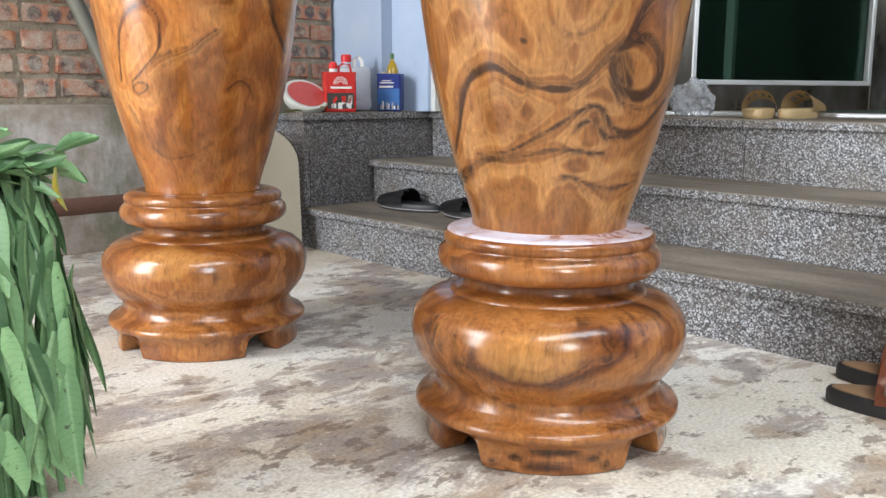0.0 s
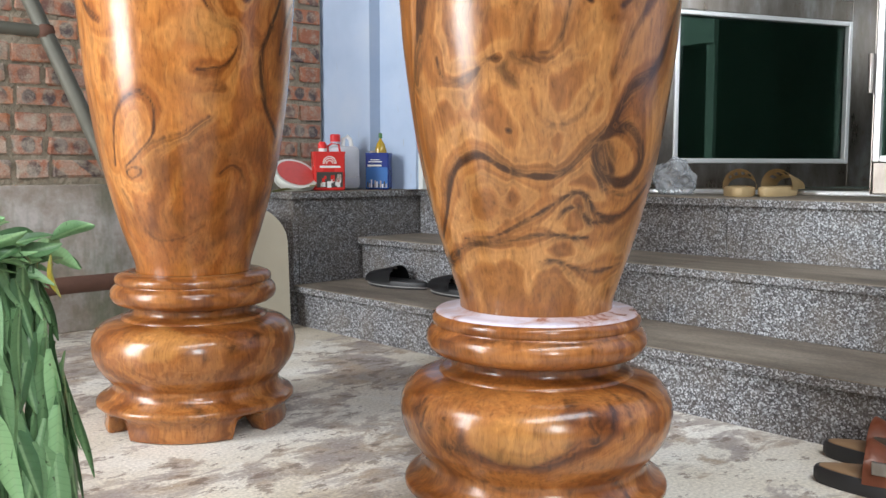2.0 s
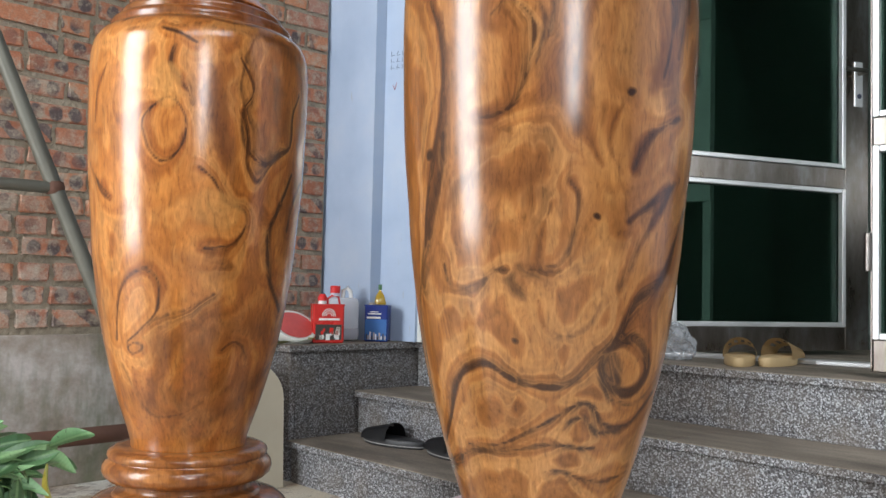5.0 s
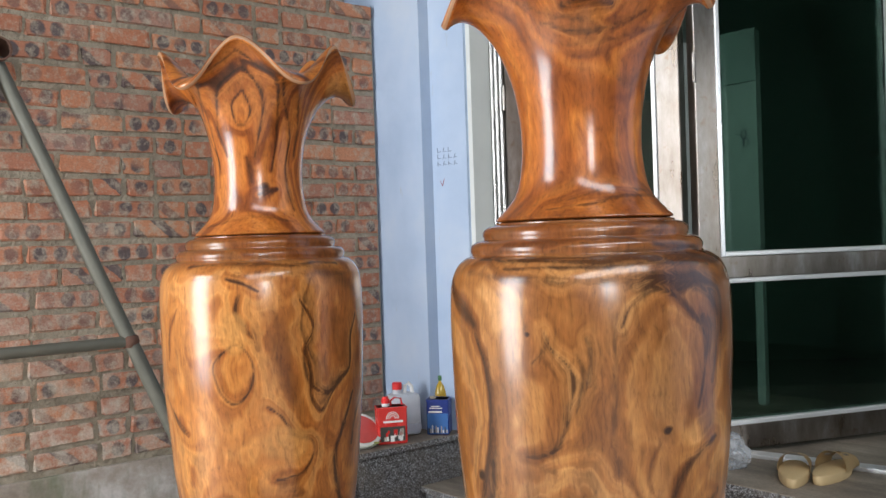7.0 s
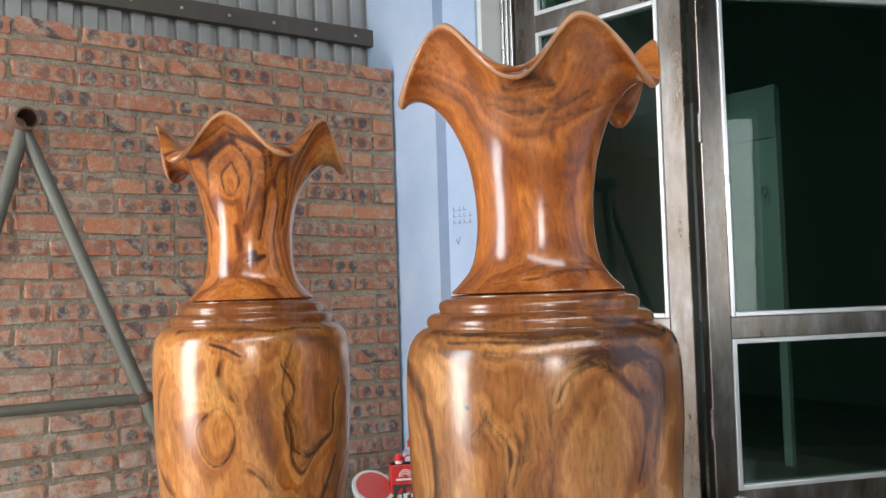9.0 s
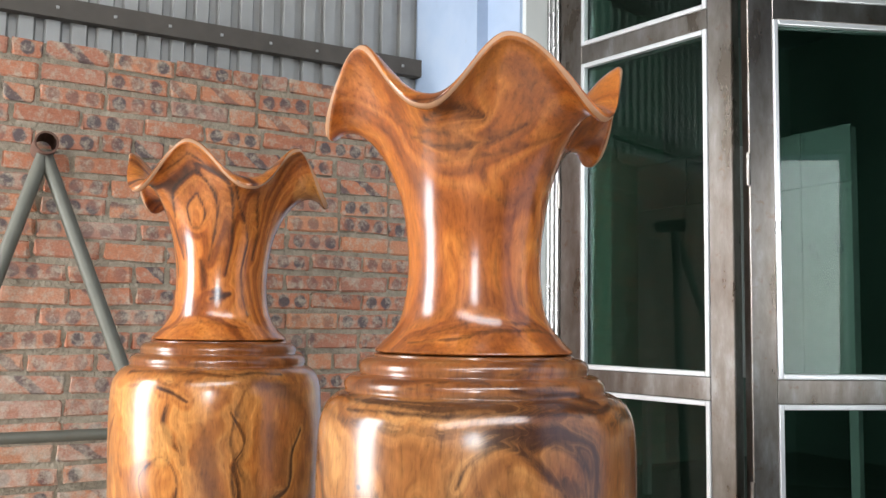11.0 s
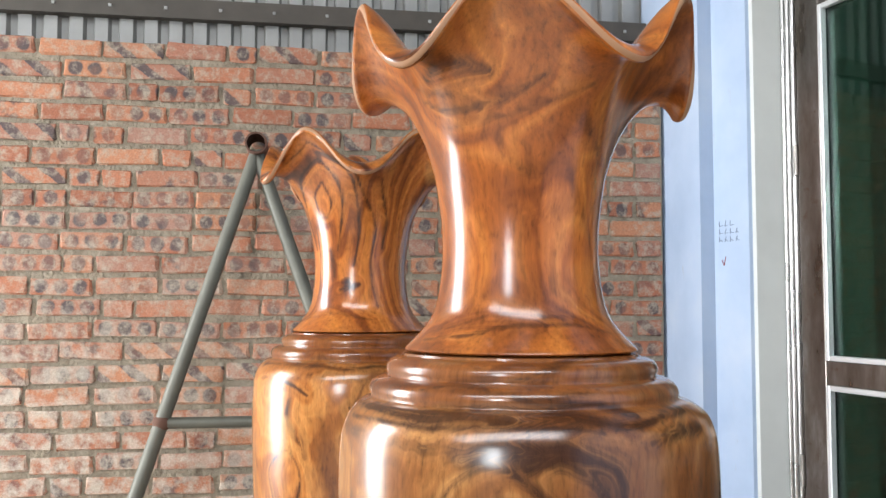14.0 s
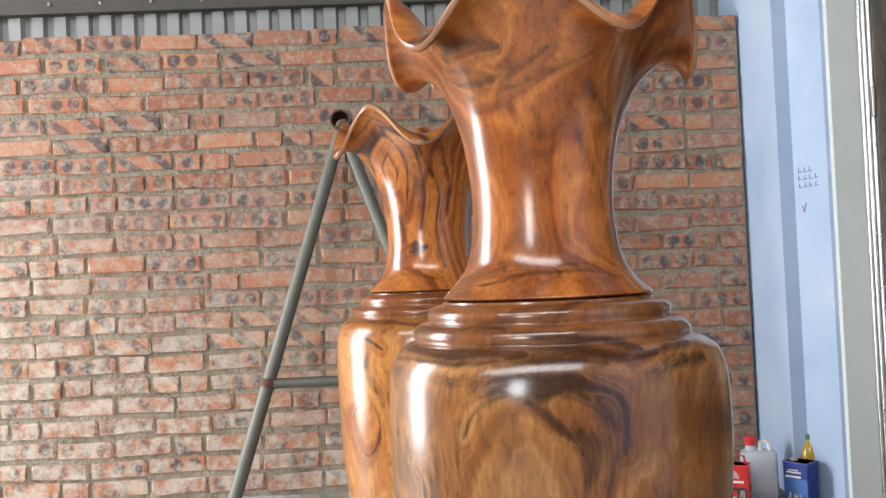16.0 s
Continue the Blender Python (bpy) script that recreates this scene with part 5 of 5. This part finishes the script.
SILVER, CAPRED = plain("print_silver", (0.42, 0.36, 0.30), 0.35), plain("red_cap", (0.70, 0.03, 0.03), 0.35)
OIL, CAPGREEN = plain("amber_oil", (0.42, 0.27, 0.03), 0.15, 0, 0.1), plain("green_cap", (0.04, 0.14, 0.04), 0.4)
MILKY, LIQUID = liquid_plastic(), plain("grey_liquid", (0.40, 0.41, 0.48), 0.3)


def tin(name, x, y, turn, w, d, h, body, label, dark_side):
    top = thing(name, pose(x, y, 0.4735, 0, 0, turn), label, "tin can")
    part("can", box(-w / 2, w / 2, 0, d, 0, h, 0.006), body, top)
    part("seam", box(-w / 2 - 0.001, w / 2 + 0.001, -0.001, d + 0.001, h - 0.006, h, 0.0015), body, top)
    return top


def red_tin():
    w, h = 0.115, 0.142
    top = tin("solvent_tin", 1.945, 2.815, -26, w, 0.065, h, CAN_RED, "red printed solvent tin with a red screw cap", True)
    f = -0.0012
    lab = part("photo_panel", box(-0.048, 0.048, f, 0, 0.012, 0.068), BLACK, top, "printed picture panel")
    rng = random.Random(4)
    for k in range(16):
        x, z = -0.042 + 0.084 * rng.random(), 0.018 + 0.036 * rng.random()
        s = 0.006 + 0.007 * rng.random()
        part("print_patch", box(x - s * 0.6, x + s * 0.6, f - 0.0006, f, z - s * 0.8, z + s), (PAPER, SILVER, PAPER, CAN_RED)[k % 4], lab)
    part("white_band", box(-0.036, 0.040, f, 0, 0.083, 0.0905), PAPER, top)
    bm = bmesh.new()
    for k, r in enumerate((0.024, 0.018, 0.011)):
        add_tube(bm, [(0.0 + r * math.cos(a), f, 0.098 + r * 1.1 * math.sin(a)) for a in [math.pi * i / 10 for i in range(11)]], 0.0016, 6)
    part("emblem", bm, PAPER, top, "white arched emblem")
    cap = part("neck_ring", turned([(0, h), (0.015, h), (0.014, h + 0.014), (0, h + 0.014)], 20), PAPER, top, "", True, 40)
    cap.location = (-0.02, 0.033, 0)
    lid = part("cap", turned([(0, h + 0.012), (0.0165, h + 0.012), (0.0165, h + 0.026), (0.012, h + 0.031), (0.011, h + 0.036), (0, h + 0.037)], 24), CAPRED, top, "red screw cap", True, 40)
    lid.location = (-0.02, 0.033, 0)
    hd = part("handle", tube([(0.0, 0.033, h), (0.0, 0.033, h + 0.02), (0.015, 0.033, h + 0.03), (0.04, 0.033, h + 0.026), (0.045, 0.033, h)], 0.004, 8), CAPRED, top, "", True, 40)
    return top


def blue_tin():
    w, h = 0.090, 0.140
    top = tin("hardener_tin", 2.165, 2.815, -50, w, 0.075, h, CAN_BLUE, "blue printed hardener tin with a picture of a skyline", True)
    f = -0.0012
    lab = part("photo_panel", box(-w / 2 + 0.003, w / 2 - 0.004, f, 0, 0.006, 0.085), SKYBLUE, top, "printed skyline panel")
    rng = random.Random(7)
    for k in range(11):
        x = -0.038 + 0.0072 * k
        part("print_tower", box(x, x + 0.005, f - 0.0006, f, 0.008, 0.020 + 0.028 * rng.random()), (BLACK, SILVER, PAPER)[k % 3], lab)
    part("white_band", box(-0.036, 0.018, f, 0, 0.088, 0.095), PAPER, top)
    part("text_bar", box(-0.032, 0.02, f, 0, 0.104, 0.108), PAPER, top)
    part("text_bar", box(-0.025, 0.01, f, 0, 0.112, 0.115), PAPER, top)
    cap = part("cap", turned([(0, h), (0.013, h), (0.013, h + 0.008), (0, h + 0.009)], 20), SILVER, top, "", True, 40)
    cap.location = (-0.022, 0.037, 0)
    return top


def jug():
    top = thing("plastic_jug", pose(2.085, 2.93, 0.4735, 0, 0, -20), "milky plastic jug half full with a red cap", "jug")
    part("bottle", box(-0.062, 0.062, -0.045, 0.045, 0, 0.165, 0.018), MILKY, top, "", True, 40)
    part("liquid", box(-0.0635, 0.0635, -0.0465, 0.0465, 0.002, 0.062, 0.018), LIQUID, top, "grey liquid in the lower half", True, 40)
    part("neck", turned([(0.022, 0.16), (0.018, 0.178), (0.018, 0.185)], 20), MILKY, top, "", True, 40).location = (-0.025, 0, 0)
    part("cap", turned([(0, 0.182), (0.0195, 0.182), (0.0195, 0.206), (0.016, 0.21), (0, 0.21)], 24), CAPRED, top, "red screw cap", True, 40).location = (-0.025, 0, 0)
    part("handle", tube([(0.005, 0, 0.16), (0.008, 0, 0.195), (0.022, 0, 0.203), (0.035, 0, 0.19), (0.040, 0, 0.158)], 0.008, 10), PAPER, top, "white moulded handle", True, 50)
    return top


def oil_bottle():
    top = thing("oil_bottle", pose(2.258, 2.905, 0.4735), "amber cooking oil bottle with a green cap", "bottle")
    part("bottle", turned([(0, 0), (0.034, 0.0), (0.036, 0.006), (0.036, 0.13), (0.034, 0.15), (0.026, 0.175), (0.016, 0.19), (0.0135, 0.195), (0.0135, 0.203), (0, 0.203)], 32), OIL, top, "", True, 50)
    part("cap", turned([(0, 0.198), (0.0165, 0.198), (0.0165, 0.218), (0, 0.219)], 24), CAPGREEN, top, "green screw cap", True, 40)
    return top


def melon():
    top = thing("melon_slice", pose(1.845, 2.885, 0.4735), "cut red watermelon piece with pale rind on leaves", "fruit")
    flesh, rind = plain("melon_flesh", (0.55, 0.085, 0.075), 0.4, 0, 0.3, 60.0), plain("melon_rind", (0.66, 0.67, 0.62), 0.5, 0, 0.2, 20.0)
    n, tilt = 36, pose(0, 0, 0.064, 36, -16, 12)
    bm = bmesh.new()
    add_turned(bm, [(0.0, 0.004), (0.035, 0.006), (0.060, 0.001), (0.069, 0.0015)], n)
    bm.transform(tilt)
    part("flesh", bm, flesh, top, "wet red flesh", True)
    bm = bmesh.new()
    add_turned(bm, [(0.069, 0.0), (0.081, 0.0), (0.084, -0.004), (0.082, -0.018), (0.072, -0.040), (0.050, -0.056), (0.02, -0.063), (0.0, -0.064)], n)
    bm.transform(tilt)
    part("rind", bm, rind, top, "pale rind", True, 50)
    return top


def loose_leaves():
    top = thing("loose_leaves", pose(1.825, 2.815, 0.4735), "wilted yellow green leaves under the melon", "leaves")
    faded = leaf_material("leaf_faded", (0.10, 0.12, 0.03), (0.30, 0.30, 0.10))
    rng = random.Random(5)
    for k in range(6):
        me = leaf_mesh(60 + k, 0.085, 0.017)
        me.materials.append(faded)
        shared("leaf", me, top, pose(-0.035 + 0.022 * k, rng.uniform(-0.012, 0.03), 0.006 + 0.003 * k, 82 + rng.uniform(-6, 4), rng.uniform(-25, 25), rng.uniform(-60, 70)))
    return top


red_tin(), blue_tin(), jug(), oil_bottle(), melon()


# ---- footwear ----
def sole_outline(length, wide, n=28):
    out = []
    for k in range(n):
        a = 2 * math.pi * k / n
        x = 0.5 * length * math.cos(a)
        w = 0.5 * wide * (0.86 + 0.16 * math.cos(a) - 0.10 * math.cos(2 * a))
        y = w * math.copysign(abs(math.sin(a)) ** 0.75, math.sin(a)) + 0.006 * math.cos(a)
        out.append((x, y))
    return out


def add_sole(bm, length, wide, z0, z1, shrink=1.0):
    pts = sole_outline(length * shrink, wide * shrink)
    rows = [[bm.verts.new((x * s, y * s, z + 0.010 * max(0, x / length) ** 2)) for x, y in pts] for s, z in ((0.96, z0), (1.0, z0 + 0.3 * (z1 - z0)), (1.0, z0 + 0.8 * (z1 - z0)), (0.97, z1))]
    for a, b in zip(rows, rows[1:]):
        for k in range(len(a)):
            bm.faces.new((a[k], a[(k + 1) % len(a)], b[(k + 1) % len(a)], b[k]))
    bm.faces.new(rows[0]), bm.faces.new(rows[-1])


def strap_band(length, wide, x0, x1, base, high, thick, holes=0, n=14):
    """A band over the foot between two stations along the sole."""
    bm = bmesh.new()
    rows = []
    for j in range(7):
        u = j / 6
        x = x0 + (x1 - x0) * u
        h = high * (1.0 - 0.45 * u)
        for_row = []
        for k in range(n + 1):
            a = math.pi * k / n
            w = 0.5 * wide * (1.02 - 0.10 * u)
            for_row.append(bm.verts.new((x, -w * math.cos(a), base + h * math.sin(a) ** 0.8)))
        rows.append(for_row)
    for j, (a, b) in enumerate(zip(rows, rows[1:])):
        for k in range(n):
            if holes and j in (2, 3) and k in (4, 6, 8, 10):
                continue
            bm.faces.new((a[k], a[k + 1], b[k + 1], b[k]))
    bmesh.ops.solidify(bm, geom=bm.faces[:], thickness=thick)
    return bm


BEIGE, RUBBER = plain("beige_foam", (0.52, 0.38, 0.20), 0.6, 0, 0.15, 40.0), plain("black_rubber", (0.022, 0.022, 0.024), 0.5, 0, 0.2)
SOLE_EDGE = plain("dusty_sole_edge", (0.30, 0.29, 0.28), 0.7, 0, 0.3, 40.0)
LEATHER, INSOLE = plain("brown_leather", (0.25, 0.078, 0.038), 0.32, 0, 0.3, 40.0), plain("worn_insole", (0.28, 0.17, 0.09), 0.5, 0, 0.3, 30.0)


def slipper(name, m, label, group, sole, upper, trim, length=0.25, wide=0.095, thick=0.026, high=0.062, holes=1, x0=-0.005, x1=0.115):
    top = thing(name, m, label, "slipper", group)
    bm = bmesh.new()
    add_sole(bm, length, wide, 0.0, thick)
    part("sole", bm, sole, top, "", True, 50)
    bm = bmesh.new()
    add_sole(bm, length, wide, thick - 0.002, thick + 0.002, 0.93)
    part("insole", bm, trim, top, "", True, 50)
    part("strap", strap_band(length, wide, x0, x1, thick - 0.006, high, 0.004, holes), upper, top, "", True, 60)
    if upper is RUBBER and sole is RUBBER and trim is RUBBER:
        for k in range(3):
            patch = strap_band(length, wide * 0.35, 0.02 + 0.025 * k, 0.036 + 0.025 * k, thick + 0.6 * high - 0.012 * k, 0.013, 0.0015)
            part("print", patch, PAPER, top, "worn white print on the strap", True, 60)
        bm = bmesh.new()
        add_sole(bm, length, wide, 0.005, 0.010, 1.012)
        part("sole_edge", bm, SOLE_EDGE, top, "pale dusty sole edge", True, 50)
    return top


slipper("foam_slipper", pose(2.518, 1.51, 0.4725, 0, 0, 24), "beige perforated foam slipper on the top step", "beige slippers", BEIGE, BEIGE, BEIGE)
slipper("foam_slipper", pose(2.61, 1.437, 0.4725, 0, 0, 6), "beige perforated foam slipper beside its pair", "beige slippers", BEIGE, BEIGE, BEIGE)
slipper("rubber_slipper", pose(1.995, 2.49, 0.1465, 0, 0, 96), "black rubber slide with a white print", "black slides", RUBBER, RUBBER, RUBBER, 0.26, 0.10, 0.024, 0.058, 0)
slipper("rubber_slipper", pose(2.000, 2.19, 0.1465, 0, 0, 84), "black rubber slide beside its pair", "black slides", RUBBER, RUBBER, RUBBER, 0.26, 0.10, 0.024, 0.058, 0)


def leather_sandal(m, label):
    top = slipper("leather_sandal", m, label, "brown sandals", RUBBER, LEATHER, INSOLE, 0.27, 0.105, 0.030, 0.066, 0, -0.045, 0.02)
    part("toe_strap", strap_band(0.27, 0.10, 0.05, 0.105, 0.024, 0.045, 0.004), LEATHER, top, "", True, 60)
    buckle = part("buckle", box(-0.03, -0.004, -0.060, -0.054, 0.045, 0.068, 0.002), STEEL, top, "small metal buckle")
    return top


leather_sandal(pose(1.60, 0.695, 0.0, 0, 0, -80), "worn brown leather sandal with a metal buckle")
leather_sandal(pose(1.745, 0.745, 0.0, 0, 0, -84), "worn brown leather sandal by the first step")


# ---- crumpled plastic bag on the landing ----
def plastic_bag():
    bm = bmesh.new()
    bmesh.ops.create_icosphere(bm, subdivisions=4, radius=0.065)
    for v in bm.verts:
        n = noise.noise(v.co * 22.0) * 0.022 + noise.noise(v.co * 60.0) * 0.010
        v.co *= 1.0 + n / 0.065
        v.co.z = max(v.co.z * 0.95, -0.052)
    ob = tagged(part("plastic_bag", bm, FILM), "crumpled clear plastic bag lying on the landing", "bag")
    ob.location = (2.50, 1.725, 0.4725 + 0.0525)
    return ob


plastic_bag()


# ---- pencil notes on the blue wall ----
def scribble(name, y, z, size, strokes, material, label):
    bm = bmesh.new()
    for s in strokes:
        add_tube(bm, [(2.2485 + 0.297 * (2.8985 - y + size * u), y - size * u, z + size * w) for u, w in s], 0.0012, 5)
    return tagged(part(name, bm, material), label, "wall marks")


bars = []
for row in range(3):
    for col in range(4):
        if (row, col) != (0, 3):
            u, w = col * 0.5, -row * 0.55
            bars.append([(u, w), (u + 0.12 * (col % 2), w + 0.36)])
            bars.append([(u, w + 0.1 * row), (u + 0.3, w + 0.05)])
scribble("pencil_notes", 2.872, 1.60, 0.05, bars, PENCIL, "faint pencilled sums on the blue wall")
scribble("red_mark", 2.862, 1.475, 0.03, [[(0, 0.3), (0.3, -0.4), (0.6, 0.6)], [(0.1, 0.0), (0.3, -0.3), (0.55, 0.4)]], REDINK, "small red tick on the blue wall")


# ---- cut greens ----
STEM = plain("green_stem", (0.20, 0.33, 0.09), 0.5, 0, 0.2, 60.0)
LEAF = [leaf_material("leaf_green", (0.008, 0.050, 0.012), (0.28, 0.50, 0.23)), leaf_material("leaf_yellow", (0.35, 0.28, 0.03), (0.5, 0.42, 0.06))]


def leaf_mesh(seed, length, wide):
    rng = random.Random(seed)
    bm = bmesh.new()
    rows = []
    n = 9
    curl = rng.uniform(-0.5, 0.9)
    for i in range(n + 1):
        u = i / n
        w = wide * (math.sin(math.pi * min(1, u * 0.93 + 0.05)) ** 0.75) * (1.0 - 0.35 * u)
        y = curl * 0.10 * math.sin(u * 2.2) * length
        z = -length * u
        wob = 0.004 * math.sin(5 * u + seed)
        rows.append([bm.verts.new((-w + wob, y + 0.35 * w, z)), bm.verts.new((-0.5 * w + wob, y + 0.10 * w, z)), bm.verts.new((wob, y, z)), bm.verts.new((0.5 * w + wob, y + 0.10 * w, z)), bm.verts.new((w + wob, y + 0.35 * w, z))])
    for a, b in zip(rows, rows[1:]):
        for k in range(4):
            bm.faces.new((a[k], a[k + 1], b[k + 1], b[k]))
    me = bpy.data.meshes.new("leaf")
    bm.to_mesh(me)
    bm.free()
    me.shade_smooth()
    return me


def greens():
    top = thing("cut_greens", pose(0.345, 1.37, 0), "tied bundle of cut wilting green leaves on stems", "plant")
    rng = random.Random(11)
    shapes = [leaf_mesh(k, rng.uniform(0.12, 0.19), rng.uniform(0.011, 0.019)) for k in range(9)]
    for me in shapes:
        me.materials.append(LEAF[0])
    gold = leaf_mesh(40, 0.065, 0.007)
    gold.materials.append(LEAF[1])
    for k in range(26):
        a, r = rng.uniform(0, 2 * math.pi), rng.uniform(0.0, 0.10)
        b = a + rng.uniform(-0.5, 0.5)
        h = rng.uniform(0.36, 0.47)
        part("stem", tube([(r * math.cos(a), r * math.sin(a), 0.0), (0.8 * r * math.cos(a), 0.8 * r * math.sin(a), h * 0.6), (1.1 * r * math.cos(b), 1.1 * r * math.sin(b), h)], 0.0045, 6), LEAF[0], top)
    for k in range(290):
        a = rng.uniform(0, 2 * math.pi)
        z = 0.475 - 0.36 * rng.random() ** 1.05
        r = 0.066 + 0.050 * min(1.0, (0.48 - z) / 0.20) + rng.uniform(-0.022, 0.008)
        m = pose(r * math.cos(a), r * math.sin(a), z, 0, 0, math.degrees(a) + 90 + rng.uniform(-55, 55)) @ pose(0, 0, 0, -rng.uniform(0, 9) if z < 0.40 else -rng.uniform(6, 24), rng.uniform(-15, 15), 0)
        s = rng.uniform(0.75, 1.15) * (0.75 if z > 0.40 else 1.0)
        if z - 0.23 * s < 0.01:
            s = max(0.25, (z - 0.01) / 0.24)
        shared("leaf", shapes[k % 9], top, m @ Matrix.Diagonal((1, 1, s, 1)))
    for k in range(110):
        a, r = rng.uniform(0, 2 * math.pi), rng.uniform(0, 0.105)
        m = pose(r * math.cos(a), r * math.sin(a), rng.uniform(0.43, 0.47), rng.uniform(30, 125), rng.uniform(-60, 60), rng.uniform(0, 360))
        shared("leaf", shapes[k % 9], top, m @ Matrix.Diagonal((0.8, 1, rng.uniform(0.3, 0.6), 1)))
    for k in range(9):
        a, h = rng.uniform(0, 2 * math.pi), rng.uniform(0.44, 0.475)
        q = Vector((math.cos(a), math.sin(a), 0)) * rng.uniform(0.05, 0.085)
        part("stem", tube([(0.2 * q.x, 0.2 * q.y, h), (0.7 * q.x, 0.7 * q.y, h + 0.012), (q.x, q.y, h + rng.uniform(-0.02, 0.02))], 0.003, 6), STEM, top)
    for k in range(2):
        shared("leaf", gold, top, pose(0.082 - 0.008 * k, -0.05 + 0.02 * k, 0.445 - 0.012 * k, 6, -22, 30 + 40 * k))
    return top


greens(), loose_leaves()


# ---- bricks of the wall, last ----
def brick_mesh(w, seed, material):
    rng = random.Random(seed)
    bm = bmesh.new()
    add_box(bm, -w / 2, w / 2, 0, 0.016, -0.0275, 0.0275, 0.005)
    for v in bm.verts:
        v.co.x += rng.uniform(-0.006, 0.006)
        v.co.z += rng.uniform(-0.0045, 0.0045)
        v.co.y += rng.uniform(-0.002, 0.002) if v.co.y < 0.008 else 0
    me = bpy.data.meshes.new("brick")
    bm.to_mesh(me)
    bm.free()
    me.materials.append(material)
    me.attributes.new("face", "FLOAT_VECTOR", "POINT").data.foreach_set("vector", [c for v in me.vertices for c in (v.co.x, v.co.z, 0.0)])
    return me


def lay_bricks():
    rng = random.Random(3)
    stretch = [brick_mesh(0.203, k, BRICK) for k in range(8)]
    header = [brick_mesh(0.096, 20 + k, BRICK) for k in range(4)]
    points, faces, local = [], [], []
    z, row = WALL_TOP - 0.0315, 0
    while z > DADO + 0.02:
        x = 2.18
        first = row % 2 == 1
        while x > -2.5:
            long = not first and rng.random() < 0.80
            first = False
            w = (0.203 if long else 0.096) * rng.uniform(0.97, 1.02)
            c = x - w / 2
            m = pose(c, 3.2 + rng.uniform(-0.002, 0.003), z + rng.uniform(-0.005, 0.005), 0, rng.uniform(-1.8, 1.8), rng.uniform(-0.9, 0.9))
            me = rng.choice(stretch if long else header)
            if c > -0.45:
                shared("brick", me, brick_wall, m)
            else:
                base = len(points)
                points += [tuple(m @ v.co) for v in me.vertices]
                faces += [[base + i for i in p.vertices] for p in me.polygons]
                local += [q for v in me.vertices for q in (v.co.x, v.co.z, 0.0)]
            x -= w + rng.uniform(0.011, 0.021)
        z -= 0.076
        row += 1
    me = bpy.data.meshes.new("brickwork")
    me.from_pydata(points, [], faces)
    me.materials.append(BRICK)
    me.attributes.new("face", "FLOAT_VECTOR", "POINT").data.foreach_set("vector", local)
    far = new("brickwork", me)
    far.parent = brick_wall
    far["kind"] = "stuff"


lay_bricks()
